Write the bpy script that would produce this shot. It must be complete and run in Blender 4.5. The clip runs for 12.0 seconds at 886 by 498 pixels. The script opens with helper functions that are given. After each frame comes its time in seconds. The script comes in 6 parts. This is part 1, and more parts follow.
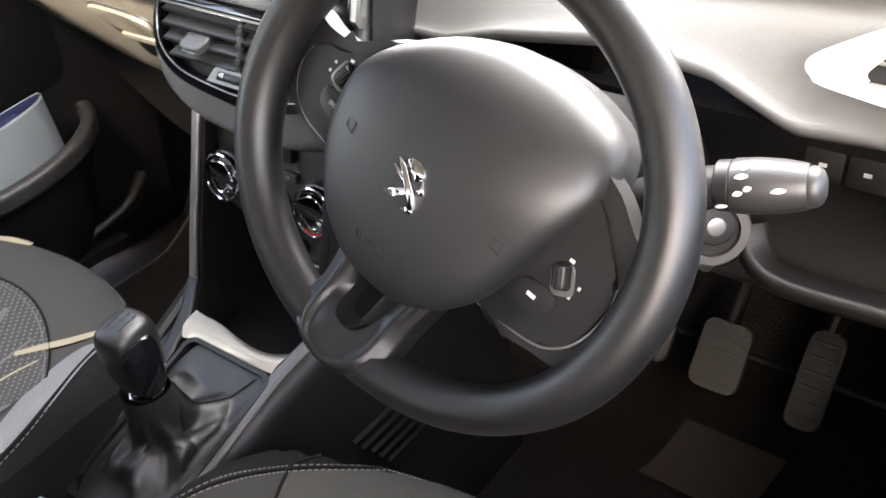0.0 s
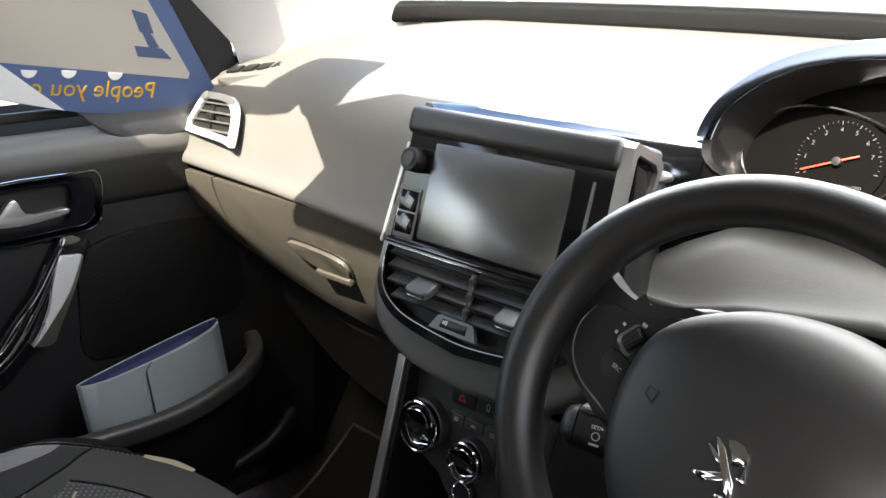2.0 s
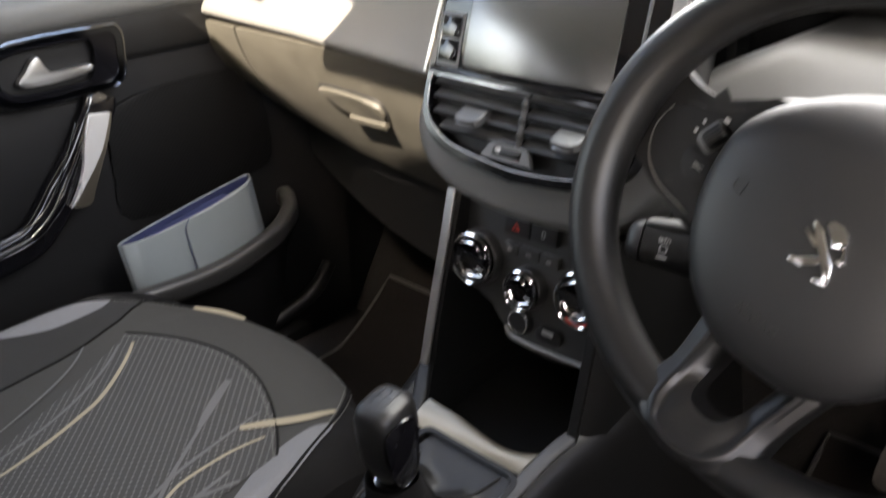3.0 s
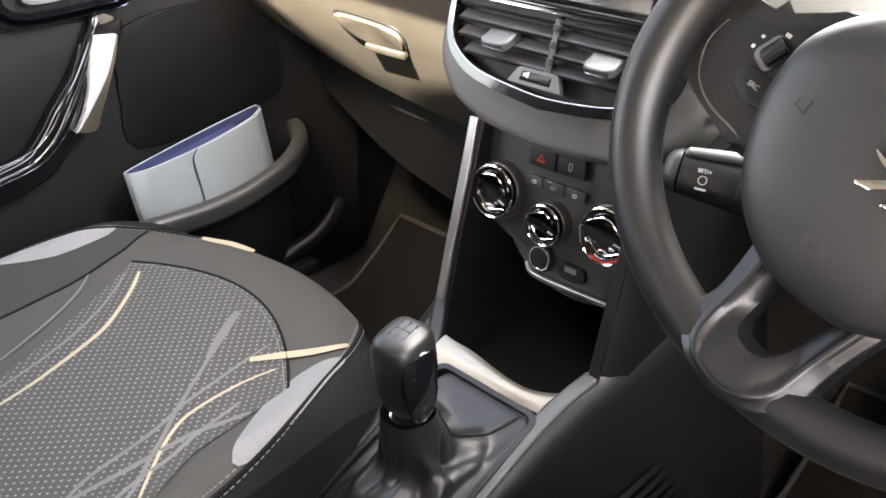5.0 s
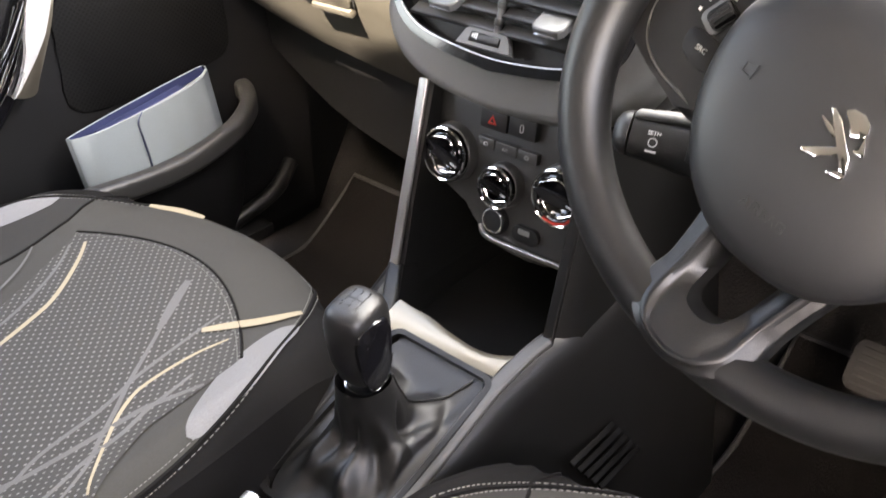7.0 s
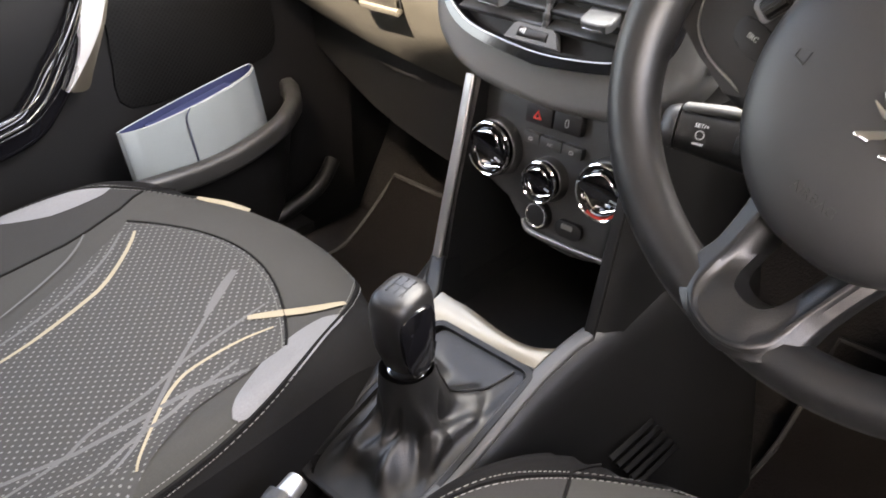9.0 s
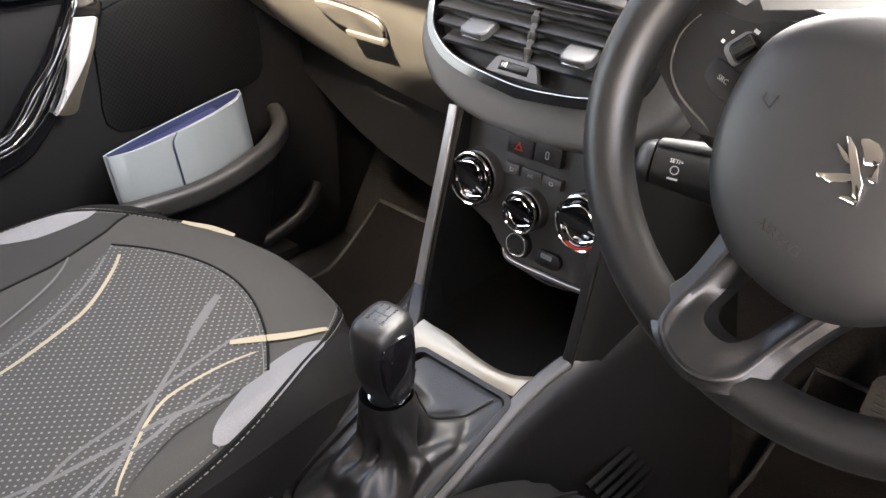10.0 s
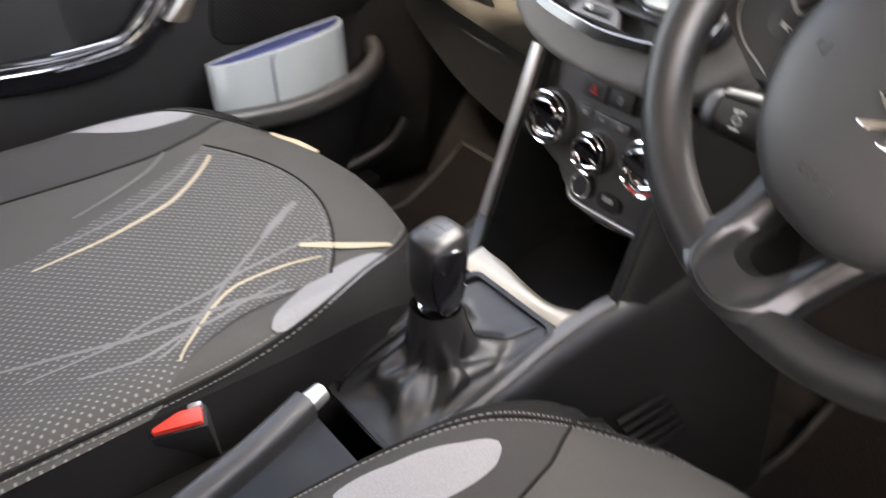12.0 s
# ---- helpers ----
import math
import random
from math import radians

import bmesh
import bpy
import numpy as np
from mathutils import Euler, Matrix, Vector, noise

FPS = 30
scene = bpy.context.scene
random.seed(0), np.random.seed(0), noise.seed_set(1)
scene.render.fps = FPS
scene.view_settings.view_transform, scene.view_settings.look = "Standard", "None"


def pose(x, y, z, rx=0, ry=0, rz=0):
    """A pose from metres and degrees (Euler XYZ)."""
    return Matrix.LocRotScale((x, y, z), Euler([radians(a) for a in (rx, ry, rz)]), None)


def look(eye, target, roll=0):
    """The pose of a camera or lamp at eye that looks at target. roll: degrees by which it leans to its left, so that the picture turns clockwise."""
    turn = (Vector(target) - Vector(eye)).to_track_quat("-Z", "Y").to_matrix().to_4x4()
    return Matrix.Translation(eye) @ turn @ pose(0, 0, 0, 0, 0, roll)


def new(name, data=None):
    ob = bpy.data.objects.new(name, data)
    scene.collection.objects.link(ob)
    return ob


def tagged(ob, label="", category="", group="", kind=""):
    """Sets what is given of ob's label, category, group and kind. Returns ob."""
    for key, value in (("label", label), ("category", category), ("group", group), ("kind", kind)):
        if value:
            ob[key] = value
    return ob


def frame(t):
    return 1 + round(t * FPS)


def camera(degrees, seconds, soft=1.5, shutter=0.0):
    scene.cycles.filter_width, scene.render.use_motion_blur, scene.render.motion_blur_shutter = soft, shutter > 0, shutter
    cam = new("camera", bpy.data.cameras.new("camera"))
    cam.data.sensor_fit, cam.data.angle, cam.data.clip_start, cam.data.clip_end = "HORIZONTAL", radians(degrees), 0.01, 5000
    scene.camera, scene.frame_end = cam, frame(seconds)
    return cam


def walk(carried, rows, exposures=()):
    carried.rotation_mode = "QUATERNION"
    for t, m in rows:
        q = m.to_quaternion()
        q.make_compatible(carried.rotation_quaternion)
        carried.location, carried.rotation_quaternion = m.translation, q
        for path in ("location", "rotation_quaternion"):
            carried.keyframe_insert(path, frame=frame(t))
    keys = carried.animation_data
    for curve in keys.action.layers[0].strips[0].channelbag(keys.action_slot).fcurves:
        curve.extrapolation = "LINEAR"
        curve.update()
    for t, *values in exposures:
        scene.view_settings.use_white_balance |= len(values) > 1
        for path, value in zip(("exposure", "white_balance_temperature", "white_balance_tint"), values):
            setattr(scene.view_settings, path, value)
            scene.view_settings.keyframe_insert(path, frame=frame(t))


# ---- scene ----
cam = camera(52.6, 12.0, shutter=0.5)
PATH = [
    (0, (0.633, -0.083, 0.979), (-0.395, 1.193, -0.168), -4.2),
    (0.5, (0.604, -0.091, 0.978), (-0.384, 1.267, -0.106), -3.6),
    (1, (0.562, -0.105, 0.975), (-0.591, 1.272, 0.095), -5.1),
    (1.5, (0.528, -0.118, 0.963), (-0.754, 1.212, 0.197), -3.4),
    (2, (0.516, -0.133, 0.965), (-0.816, 1.22, 0.337), -0.2),
    (2.5, (0.507, -0.146, 0.961), (-0.783, 1.202, 0.242), -0.7),
    (3, (0.487, -0.16, 0.926), (-0.789, 1.092, 0.029), -3.3),
    (3.2, (0.476, -0.158, 0.914), (-0.798, 1.055, -0.037), -4.2),
    (4.8, (0.459, -0.158, 0.893), (-0.79, 1.039, -0.11), -2.0),
    (5, (0.458, -0.156, 0.896), (-0.787, 1.051, -0.101), -2.0),
    (5.5, (0.455, -0.144, 0.895), (-0.748, 1.113, -0.092), -0.9),
    (6, (0.455, -0.141, 0.901), (-0.713, 1.125, -0.117), -1.1),
    (6.5, (0.454, -0.134, 0.899), (-0.685, 1.134, -0.148), -0.8),
    (7, (0.454, -0.143, 0.901), (-0.689, 1.085, -0.188), -1.8),
    (7.2, (0.455, -0.145, 0.9), (-0.688, 1.062, -0.211), -2.4),
    (8.8, (0.458, -0.161, 0.895), (-0.755, 0.998, -0.194), -2.6),
    (9, (0.458, -0.162, 0.893), (-0.746, 1.025, -0.176), -2.0),
    (9.5, (0.46, -0.16, 0.898), (-0.735, 1.067, -0.134), -0.9),
    (10, (0.467, -0.164, 0.904), (-0.733, 1.063, -0.123), -0.8),
    (10.5, (0.47, -0.163, 0.905), (-0.723, 1.046, -0.15), -1.4),
    (11, (0.475, -0.169, 0.903), (-0.726, 1.039, -0.145), -1.7),
    (11.2, (0.477, -0.175, 0.895), (-0.714, 1.012, -0.183), -1.1),
    (11.5, (0.485, -0.176, 0.893), (-0.643, 0.939, -0.325), -1.2),
    (11.8, (0.501, -0.176, 0.899), (-0.69, 0.913, -0.282), -0.2),
    (12, (0.52, -0.184, 0.895), (-0.771, 0.876, -0.205), 3.1),
]

EXPO = [(0.0, 4.65, 7500, 15), (0.9, 4.4, 7400, 14), (1.6, 3.7, 7200, 12), (2.2, 3.15, 7300, 11), (2.6, 2.95, 7400, 12), (3.0, 3.9, 7600, 14), (3.2, 4.15, 7600, 14), (4.8, 5.15, 7800, 15.5), (9.0, 5.1, 7850, 16), (11.3, 4.95, 7850, 16), (12.0, 5.25, 7800, 16)]
walk(cam, [(t, look(e, g, r)) for t, e, g, r in PATH], EXPO)

# ---- daylight ----
SUN_WAY = Vector((-0.30, 0.95, -1.0)).normalized()
world = bpy.data.worlds.new("daylight")
scene.world = world
world.use_nodes = True
_wn, _wl = world.node_tree.nodes, world.node_tree.links
sky = _wn.new("ShaderNodeTexSky")
sky.sky_type = "NISHITA"
sky.sun_disc = False
sky.dust_density, sky.air_density = 4.0, 0.8
sky.sun_elevation = math.asin(-SUN_WAY.z)
sky.sun_rotation = math.atan2(-SUN_WAY.x, -SUN_WAY.y)
_wl.new(sky.outputs[0], _wn["Background"].inputs[0])
_wn["Background"].inputs[1].default_value = 0.15
sun = new("sun", bpy.data.lights.new("sun", "SUN"))
sun.data.energy, sun.data.angle, sun.data.color = 3.5, radians(0.5), (1.0, 0.95, 0.86)
sun.matrix_world = look((0, 0, 5), Vector((0, 0, 5)) + SUN_WAY)


# lamps added at the side windows and windscreen to strengthen the skylight
def window_light(name, at, target, w, h, watts):
    a = bpy.data.lights.new(name, "AREA")
    a.shape, a.size, a.size_y, a.energy, a.color = "RECTANGLE", w, h, watts, (0.94, 0.97, 1.0)
    new(name, a).matrix_world = look(at, target)


window_light("driver_window_fill", (0.80, 0.05, 0.95), (0.30, 0.05, 0.93), 0.70, 0.26, 0.09)
window_light("passenger_window_fill", (-0.72, -0.26, 0.93), (-0.20, -0.15, 0.80), 0.26, 0.18, 0.055)
window_light("windscreen_fill", (0.20, 0.58, 0.975), (0.20, 0.13, 0.62), 0.86, 0.30, 1.35)

# ---- materials ----
def material(name, color, rough=0.5, metal=0.0, grain=0.0, grain_size=0.002, bump=0.0, stain=0.0, stain_size=0.08, spec=0.5, coat=0.0, coat_rough=0.05):
    """Base colour with fine grain and broad stains (both as shares of the colour), and fine relief."""
    m = bpy.data.materials.new(name)
    m.use_nodes = True
    n, l = m.node_tree.nodes, m.node_tree.links
    b = n["Principled BSDF"]
    b.inputs["Roughness"].default_value = rough
    b.inputs["Metallic"].default_value = metal
    b.inputs["Specular IOR Level"].default_value = spec
    b.inputs["Coat Weight"].default_value = coat
    b.inputs["Coat Roughness"].default_value = coat_rough
    b.inputs["Base Color"].default_value = (*color, 1)
    if grain or bump or stain:
        tc = n.new("ShaderNodeTexCoord")
        fine = n.new("ShaderNodeTexNoise")
        fine.inputs["Scale"].default_value = 1 / grain_size
        fine.inputs["Detail"].default_value = 3
        l.new(tc.outputs["Object"], fine.inputs["Vector"])
        broad = n.new("ShaderNodeTexNoise")
        broad.inputs["Scale"].default_value = 1 / stain_size
        broad.inputs["Detail"].default_value = 4
        l.new(tc.outputs["Object"], broad.inputs["Vector"])
        mix = n.new("ShaderNodeMath")
        mix.operation = "MULTIPLY_ADD"
        l.new(fine.outputs["Fac"], mix.inputs[0])
        mix.inputs[1].default_value = grain * 2
        mix.inputs[2].default_value = 1 - grain - stain
        add = n.new("ShaderNodeMath")
        add.operation = "MULTIPLY_ADD"
        l.new(broad.outputs["Fac"], add.inputs[0])
        add.inputs[1].default_value = stain * 2
        l.new(mix.outputs[0], add.inputs[2])
        tint = n.new("ShaderNodeMix")
        tint.data_type, tint.blend_type = "RGBA", "MULTIPLY"
        tint.inputs["Factor"].default_value = 1
        tint.inputs[6].default_value = (*color, 1)
        l.new(add.outputs[0], tint.inputs[7])
        l.new(tint.outputs[2], b.inputs["Base Color"])
        if stain:
            r = n.new("ShaderNodeMapRange")
            r.inputs["To Min"].default_value, r.inputs["To Max"].default_value = rough - 0.12 * min(1, stain * 5), rough + 0.12 * min(1, stain * 5)
            l.new(broad.outputs["Fac"], r.inputs["Value"])
            l.new(r.outputs[0], b.inputs["Roughness"])
        if bump:
            k = n.new("ShaderNodeBump")
            k.inputs["Strength"].default_value = bump
            k.inputs["Distance"].default_value = grain_size * 0.5
            l.new(fine.outputs["Fac"], k.inputs["Height"])
            l.new(k.outputs[0], b.inputs["Normal"])
    return m


PAD = material("soft_dash_plastic", (0.072, 0.072, 0.069), 0.54, grain=0.12, grain_size=0.0012, bump=0.35, stain=0.06)
HARD = material("hard_dark_plastic", (0.0055, 0.0055, 0.0055), 0.42, grain=0.15, grain_size=0.0010, bump=0.35, stain=0.08, spec=0.33)
# mottled; the sunlit lid's warm tint is put into the base colour
GLOVE = material("mottled_glovebox_plastic", (0.030, 0.0275, 0.0215), 0.58, grain=0.2, grain_size=0.0012, bump=0.4, stain=0.26, stain_size=0.04)
BLACK = material("black_plastic", (0.0085, 0.0085, 0.0088), 0.50, grain=0.1, bump=0.15, spec=0.2)
CORNER = material("corner_trim_plastic", (0.034, 0.036, 0.040), 0.5, grain=0.12, grain_size=0.0012, bump=0.3, stain=0.06)
# near black: for the seal, and for shade painted by the dashboard's filler boxes
FRIT = material("near_black_seal_and_shade", (0.0012, 0.0012, 0.0013), 0.6, grain=0.1, spec=0.08)
FASCIA = material("control_fascia_plastic", (0.022, 0.022, 0.0215), 0.42, grain=0.12, grain_size=0.0011, bump=0.3, stain=0.06)
GLOSS = material("piano_black", (0.004, 0.004, 0.005), 0.08)
CHROME = material("chrome", (0.80, 0.81, 0.82), 0.07, 1.0, stain=0.03)
BRIGHT = material("bright_brushed_trim", (0.62, 0.62, 0.61), 0.28, 0.5, stain=0.04)
DIAL = material("matt_dial_face", (0.0012, 0.0012, 0.0012), 0.7, spec=0.03, grain=0.1)
SATIN = material("satin_silver", (0.42, 0.415, 0.40), 0.32, 0.9, grain=0.04, grain_size=0.001, stain=0.05)
POLISH = material("polished_dark_chrome", (0.13, 0.15, 0.19), 0.10, 1.0)
SATIN_GREY = material("satin_grey_plastic", (0.052, 0.052, 0.052), 0.36, grain=0.06, grain_size=0.001, bump=0.1, stain=0.05)
CHAMPAGNE = material("champagne_satin", (0.27, 0.240, 0.190), 0.36, 0.9, grain=0.05, grain_size=0.001, stain=0.06)
SWITCHGEAR = material("matt_switchgear_plastic", (0.0060, 0.0060, 0.0062), 0.45, grain=0.12, grain_size=0.0010, bump=0.2, stain=0.06, spec=0.4)
GRIP = material("soft_grip_plastic", (0.011, 0.011, 0.011), 0.5, grain=0.15, grain_size=0.001, bump=0.3, stain=0.1)
RIM = material("polyurethane_rim", (0.0062, 0.0062, 0.0064), 0.42, grain=0.12, grain_size=0.0009, bump=0.3, stain=0.10, stain_size=0.05)
AIRBAG = material("airbag_cover_plastic", (0.0085, 0.0085, 0.0088), 0.50, grain=0.12, grain_size=0.0009, bump=0.12, stain=0.06, spec=0.65)
LEATHER = material("gaiter_leatherette", (0.0058, 0.0058, 0.0058), 0.44, grain=0.2, grain_size=0.0014, bump=0.4, stain=0.1)
CLOTH = material("plain_seat_cloth", (0.029, 0.0284, 0.0256), 0.85, grain=0.25, grain_size=0.0010, bump=0.5, stain=0.12, spec=0.25)
CLOTH_DARK = material("dark_side_cloth", (0.0055, 0.0052, 0.0052), 0.9, grain=0.25, grain_size=0.0010, bump=0.5, stain=0.12, spec=0.1)
CLOTH_BOLSTER = material("bolster_cloth", (0.0165, 0.0160, 0.0150), 0.85, grain=0.25, grain_size=0.0010, bump=0.5, stain=0.12, spec=0.25)
CLOTH_SILVER = material("silver_weave_cloth", (0.115, 0.115, 0.118), 0.7, grain=0.3, grain_size=0.0012, bump=0.6, spec=0.25)
CLOTH_GREY = material("grey_stripe_cloth", (0.078, 0.077, 0.076), 0.8, grain=0.25, grain_size=0.001, bump=0.5, spec=0.25)
CLOTH_GOLD = material("beige_stripe_and_sun_streak", (0.21, 0.182, 0.128), 0.8, grain=0.25, grain_size=0.001, bump=0.5, spec=0.25)
THREAD = material("pale_thread", (0.10, 0.098, 0.09), 0.8)
CARPET = material("floor_carpet", (0.012, 0.0112, 0.0108), 0.95, grain=0.5, grain_size=0.003, bump=0.8, stain=0.2, spec=0.08)
MAT = material("floor_mat_carpet", (0.0065, 0.0056, 0.0053), 0.95, grain=0.5, grain_size=0.0025, bump=0.8, stain=0.3, spec=0.08)
RUBBER = material("pedal_rubber", (0.017, 0.0165, 0.016), 0.7, grain=0.3, grain_size=0.002, bump=0.4, stain=0.3, stain_size=0.03)
WALLET = material("blue_grey_leatherette", (0.190, 0.215, 0.224), 0.5, grain=0.1, grain_size=0.0012, bump=0.25, stain=0.08)
NAVY = material("navy_lining", (0.018, 0.025, 0.075), 0.6, grain=0.2, bump=0.2)
WHITE = material("white_marking", (0.50, 0.50, 0.49), 0.5)
GREYMARK = material("grey_marking", (0.30, 0.30, 0.30), 0.5)
MAT_PATCH = material("brown_mat_patch", (0.015, 0.0095, 0.0062), 0.8, grain=0.3, grain_size=0.003, bump=0.4, stain=0.3, stain_size=0.02)
FAINT = material("faint_dial_print", (0.035, 0.034, 0.032), 0.6)
RED = material("red_plastic", (0.42, 0.03, 0.02), 0.35)
ORANGE_RED = material("needle_red", (0.75, 0.04, 0.02), 0.4)
SCREEN = material("screen_glass", (0.022, 0.0235, 0.020), 0.24, spec=1.0, coat=1.0, coat_rough=0.20)
DARK_LINE = material("dark_satin_line", (0.12, 0.12, 0.12), 0.35, 0.5)
HEADLINER = material("headliner_cloth", (0.34, 0.335, 0.32), 0.9, grain=0.1, bump=0.3)
PILLAR = material("pillar_trim_plastic", (0.30, 0.31, 0.32), 0.6, grain=0.08, bump=0.2, stain=0.05)
PAINT = material("body_paint", (0.55, 0.56, 0.58), 0.3, coat=0.8)
ASPHALT = material("asphalt", (0.30, 0.27, 0.23), 0.9, grain=0.4, grain_size=0.01, bump=0.5, stain=0.2, stain_size=1.5)

DIRT = material("dry_dirt", (0.105, 0.088, 0.058), 0.95, grain=0.5, grain_size=0.4, bump=0.4, stain=0.35, stain_size=2.5)


def glass_material(name, tint=(1, 1, 1), mirror=0.06):
    m = bpy.data.materials.new(name)
    m.use_nodes = True
    n, l = m.node_tree.nodes, m.node_tree.links
    n.remove(n["Principled BSDF"])
    clear, shine, mix = n.new("ShaderNodeBsdfTransparent"), n.new("ShaderNodeBsdfGlossy"), n.new("ShaderNodeMixShader")
    clear.inputs[0].default_value = (*tint, 1)
    shine.inputs["Roughness"].default_value = 0.02
    mix.inputs[0].default_value = mirror
    l.new(clear.outputs[0], mix.inputs[1]), l.new(shine.outputs[0], mix.inputs[2])
    l.new(mix.outputs[0], n["Material Output"].inputs[0])
    return m


def film_material(name, color):
    """A printed sheet that lets part of the daylight behind it through."""
    m = bpy.data.materials.new(name)
    m.use_nodes = True
    n, l = m.node_tree.nodes, m.node_tree.links
    n.remove(n["Principled BSDF"])
    a, b, mix = n.new("ShaderNodeBsdfDiffuse"), n.new("ShaderNodeBsdfTranslucent"), n.new("ShaderNodeMixShader")
    a.inputs[0].default_value = b.inputs[0].default_value = (*color, 1)
    mix.inputs[0].default_value = 0.6
    l.new(a.outputs[0], mix.inputs[1]), l.new(b.outputs[0], mix.inputs[2])
    l.new(mix.outputs[0], n["Material Output"].inputs[0])
    return m


GLASS = glass_material("window_glass", (0.93, 0.96, 0.95), 0.03)
LENS = glass_material("cluster_lens", (0.9, 0.9, 0.9), 0.05)


# ---- building helpers ----
SPOT = {}


def thing(name, at, label, category, group="", kind=""):
    ob = new(name)
    ob.empty_display_size = 0.05
    ob.location = at
    SPOT[ob.name] = Matrix.Translation(at)
    return tagged(ob, label, category, group, kind)


def part(name, bm, mat, parent=None, label="", sharp=38):
    me = bpy.data.meshes.new(name)
    bmesh.ops.recalc_face_normals(bm, faces=bm.faces)
    bm.to_mesh(me)
    bm.free()
    me.materials.append(mat)
    me.shade_smooth()
    me.set_sharp_from_angle(angle=radians(sharp))
    ob = new(name, me)
    if parent is not None:
        ob.parent = parent
        ob.matrix_parent_inverse = SPOT.get(parent.name, Matrix()).inverted()
    if label:
        tagged(ob, label)
    return ob


def bevel(bm, width, seg=2, angle=30):
    if width <= 0:
        return bm
    es = [e for e in bm.edges if len(e.link_faces) == 2 and e.calc_face_angle(0) > radians(angle)]
    if es:
        bmesh.ops.bevel(bm, geom=es, offset=width, segments=seg, affect="EDGES", profile=0.6, clamp_overlap=True)
    return bm


def box(c, s, bev=0.002, m=None, taper=(1, 1), seg=2):
    """A bevelled box of size s round c; taper scales its top in x and y."""
    bm = bmesh.new()
    bmesh.ops.create_cube(bm, size=1)
    for v in bm.verts:
        k = taper if v.co.z > 0 else (1, 1)
        v.co = Vector((v.co.x * s[0] * k[0], v.co.y * s[1] * k[1], v.co.z * s[2]))
    bevel(bm, bev, seg)
    bm.transform(Matrix.Translation(c) if m is None else m @ Matrix.Translation(c))
    return bm


def rod(p, q, r0, r1=None, seg=24, bev=0.0, caps=True):
    """A bevelled cylinder or cone from p to q."""
    p, q = Vector(p), Vector(q)
    bm = bmesh.new()
    bmesh.ops.create_cone(bm, cap_ends=caps, segments=seg, radius1=r0, radius2=r0 if r1 is None else r1, depth=(q - p).length)
    bevel(bm, bev, 2, 50)
    bm.transform(Matrix.Translation((p + q) / 2) @ (q - p).to_track_quat("Z", "Y").to_matrix().to_4x4())
    return bm


def spline(pts, n=8, closed=False):
    """Points of a smooth curve through pts."""
    pts = [Vector(p) for p in pts]
    out, k = [], len(pts)
    for i in range(k if closed else k - 1):
        a, b, c, d = (pts[(i + j) % k] if closed else pts[min(max(i + j, 0), k - 1)] for j in (-1, 0, 1, 2))
        for s in range(n):
            t = s / n
            out.append(0.5 * ((2 * b) + (c - a) * t + (2 * a - 5 * b + 4 * c - d) * t * t + (3 * b - a - 3 * c + d) * t**3))
    if not closed:
        out.append(pts[-1])
    return out


def loft(rings, closed=True, caps=True):
    """A skin over rings of equally many points."""
    bm = bmesh.new()
    vs = [[bm.verts.new(p) for p in ring] for ring in rings]
    k = len(rings[0])
    for a, b in zip(vs, vs[1:]):
        for i in range(k if closed else k - 1):
            j = (i + 1) % k
            bm.faces.new((a[i], a[j], b[j], b[i]))
    if caps and closed:
        bm.faces.new(vs[0][::-1]), bm.faces.new(vs[-1])
    return bm


def sweep(path, profile, up=(0, 0, 1), closed=False, scale=None):
    """A profile of (side, up) pairs carried along a path."""
    path, rings, n = [Vector(p) for p in path], [], len(path)
    for i, p in enumerate(path):
        a, b = (path[i - 1], path[(i + 1) % n]) if closed else (path[max(i - 1, 0)], path[min(i + 1, n - 1)])
        t = (b - a).normalized()
        s = t.cross(Vector(up)).normalized()
        w = s.cross(t)
        k = scale(i / (n - 1)) if scale else 1
        rings.append([p + s * x * k + w * y * k for x, y in profile])
    return loft(rings + rings[:1], caps=False) if closed else loft(rings)


def disc(r, n=10, rx=None):
    return [(r * math.cos(2 * math.pi * i / n), (rx or r) * math.sin(2 * math.pi * i / n)) for i in range(n)]


def tube(path, r, n=8, closed=False, scale=None):
    return sweep(path, disc(r, n), (0.13, 0.21, 1), closed, scale)


def prism(outline, m, depth, bev=0.0, seg=2, dome=0.0):
    """An outline of (x, y) raised by depth along the plane's z; m puts the plane into the world."""
    bm = bmesh.new()
    lo = [bm.verts.new((x, y, 0)) for x, y in outline]
    hi = [bm.verts.new((x, y, depth)) for x, y in outline]
    k = len(outline)
    for i in range(k):
        j = (i + 1) % k
        bm.faces.new((lo[i], lo[j], hi[j], hi[i]))
    bm.faces.new(lo[::-1])
    top = bm.faces.new(hi)
    if bev:
        bmesh.ops.bevel(bm, geom=list(top.edges), offset=bev, segments=seg, affect="EDGES", profile=0.6, clamp_overlap=True)
    bm.transform(m)
    return bm


def frame_ring(outer, inner, m, depth, bev=0.0):
    """A flat ring between two outlines of equally many points, raised by depth."""
    bm = bmesh.new()
    k = len(outer)
    rows = [[bm.verts.new((x, y, z)) for x, y in o] for o, z in ((outer, 0), (outer, depth), (inner, depth), (inner, 0))]
    for a, b in zip(rows, rows[1:] + rows[:1]):
        for i in range(k):
            j = (i + 1) % k
            bm.faces.new((a[i], a[j], b[j], b[i]))
    bevel(bm, bev, 2, 50)
    bm.transform(m)
    return bm


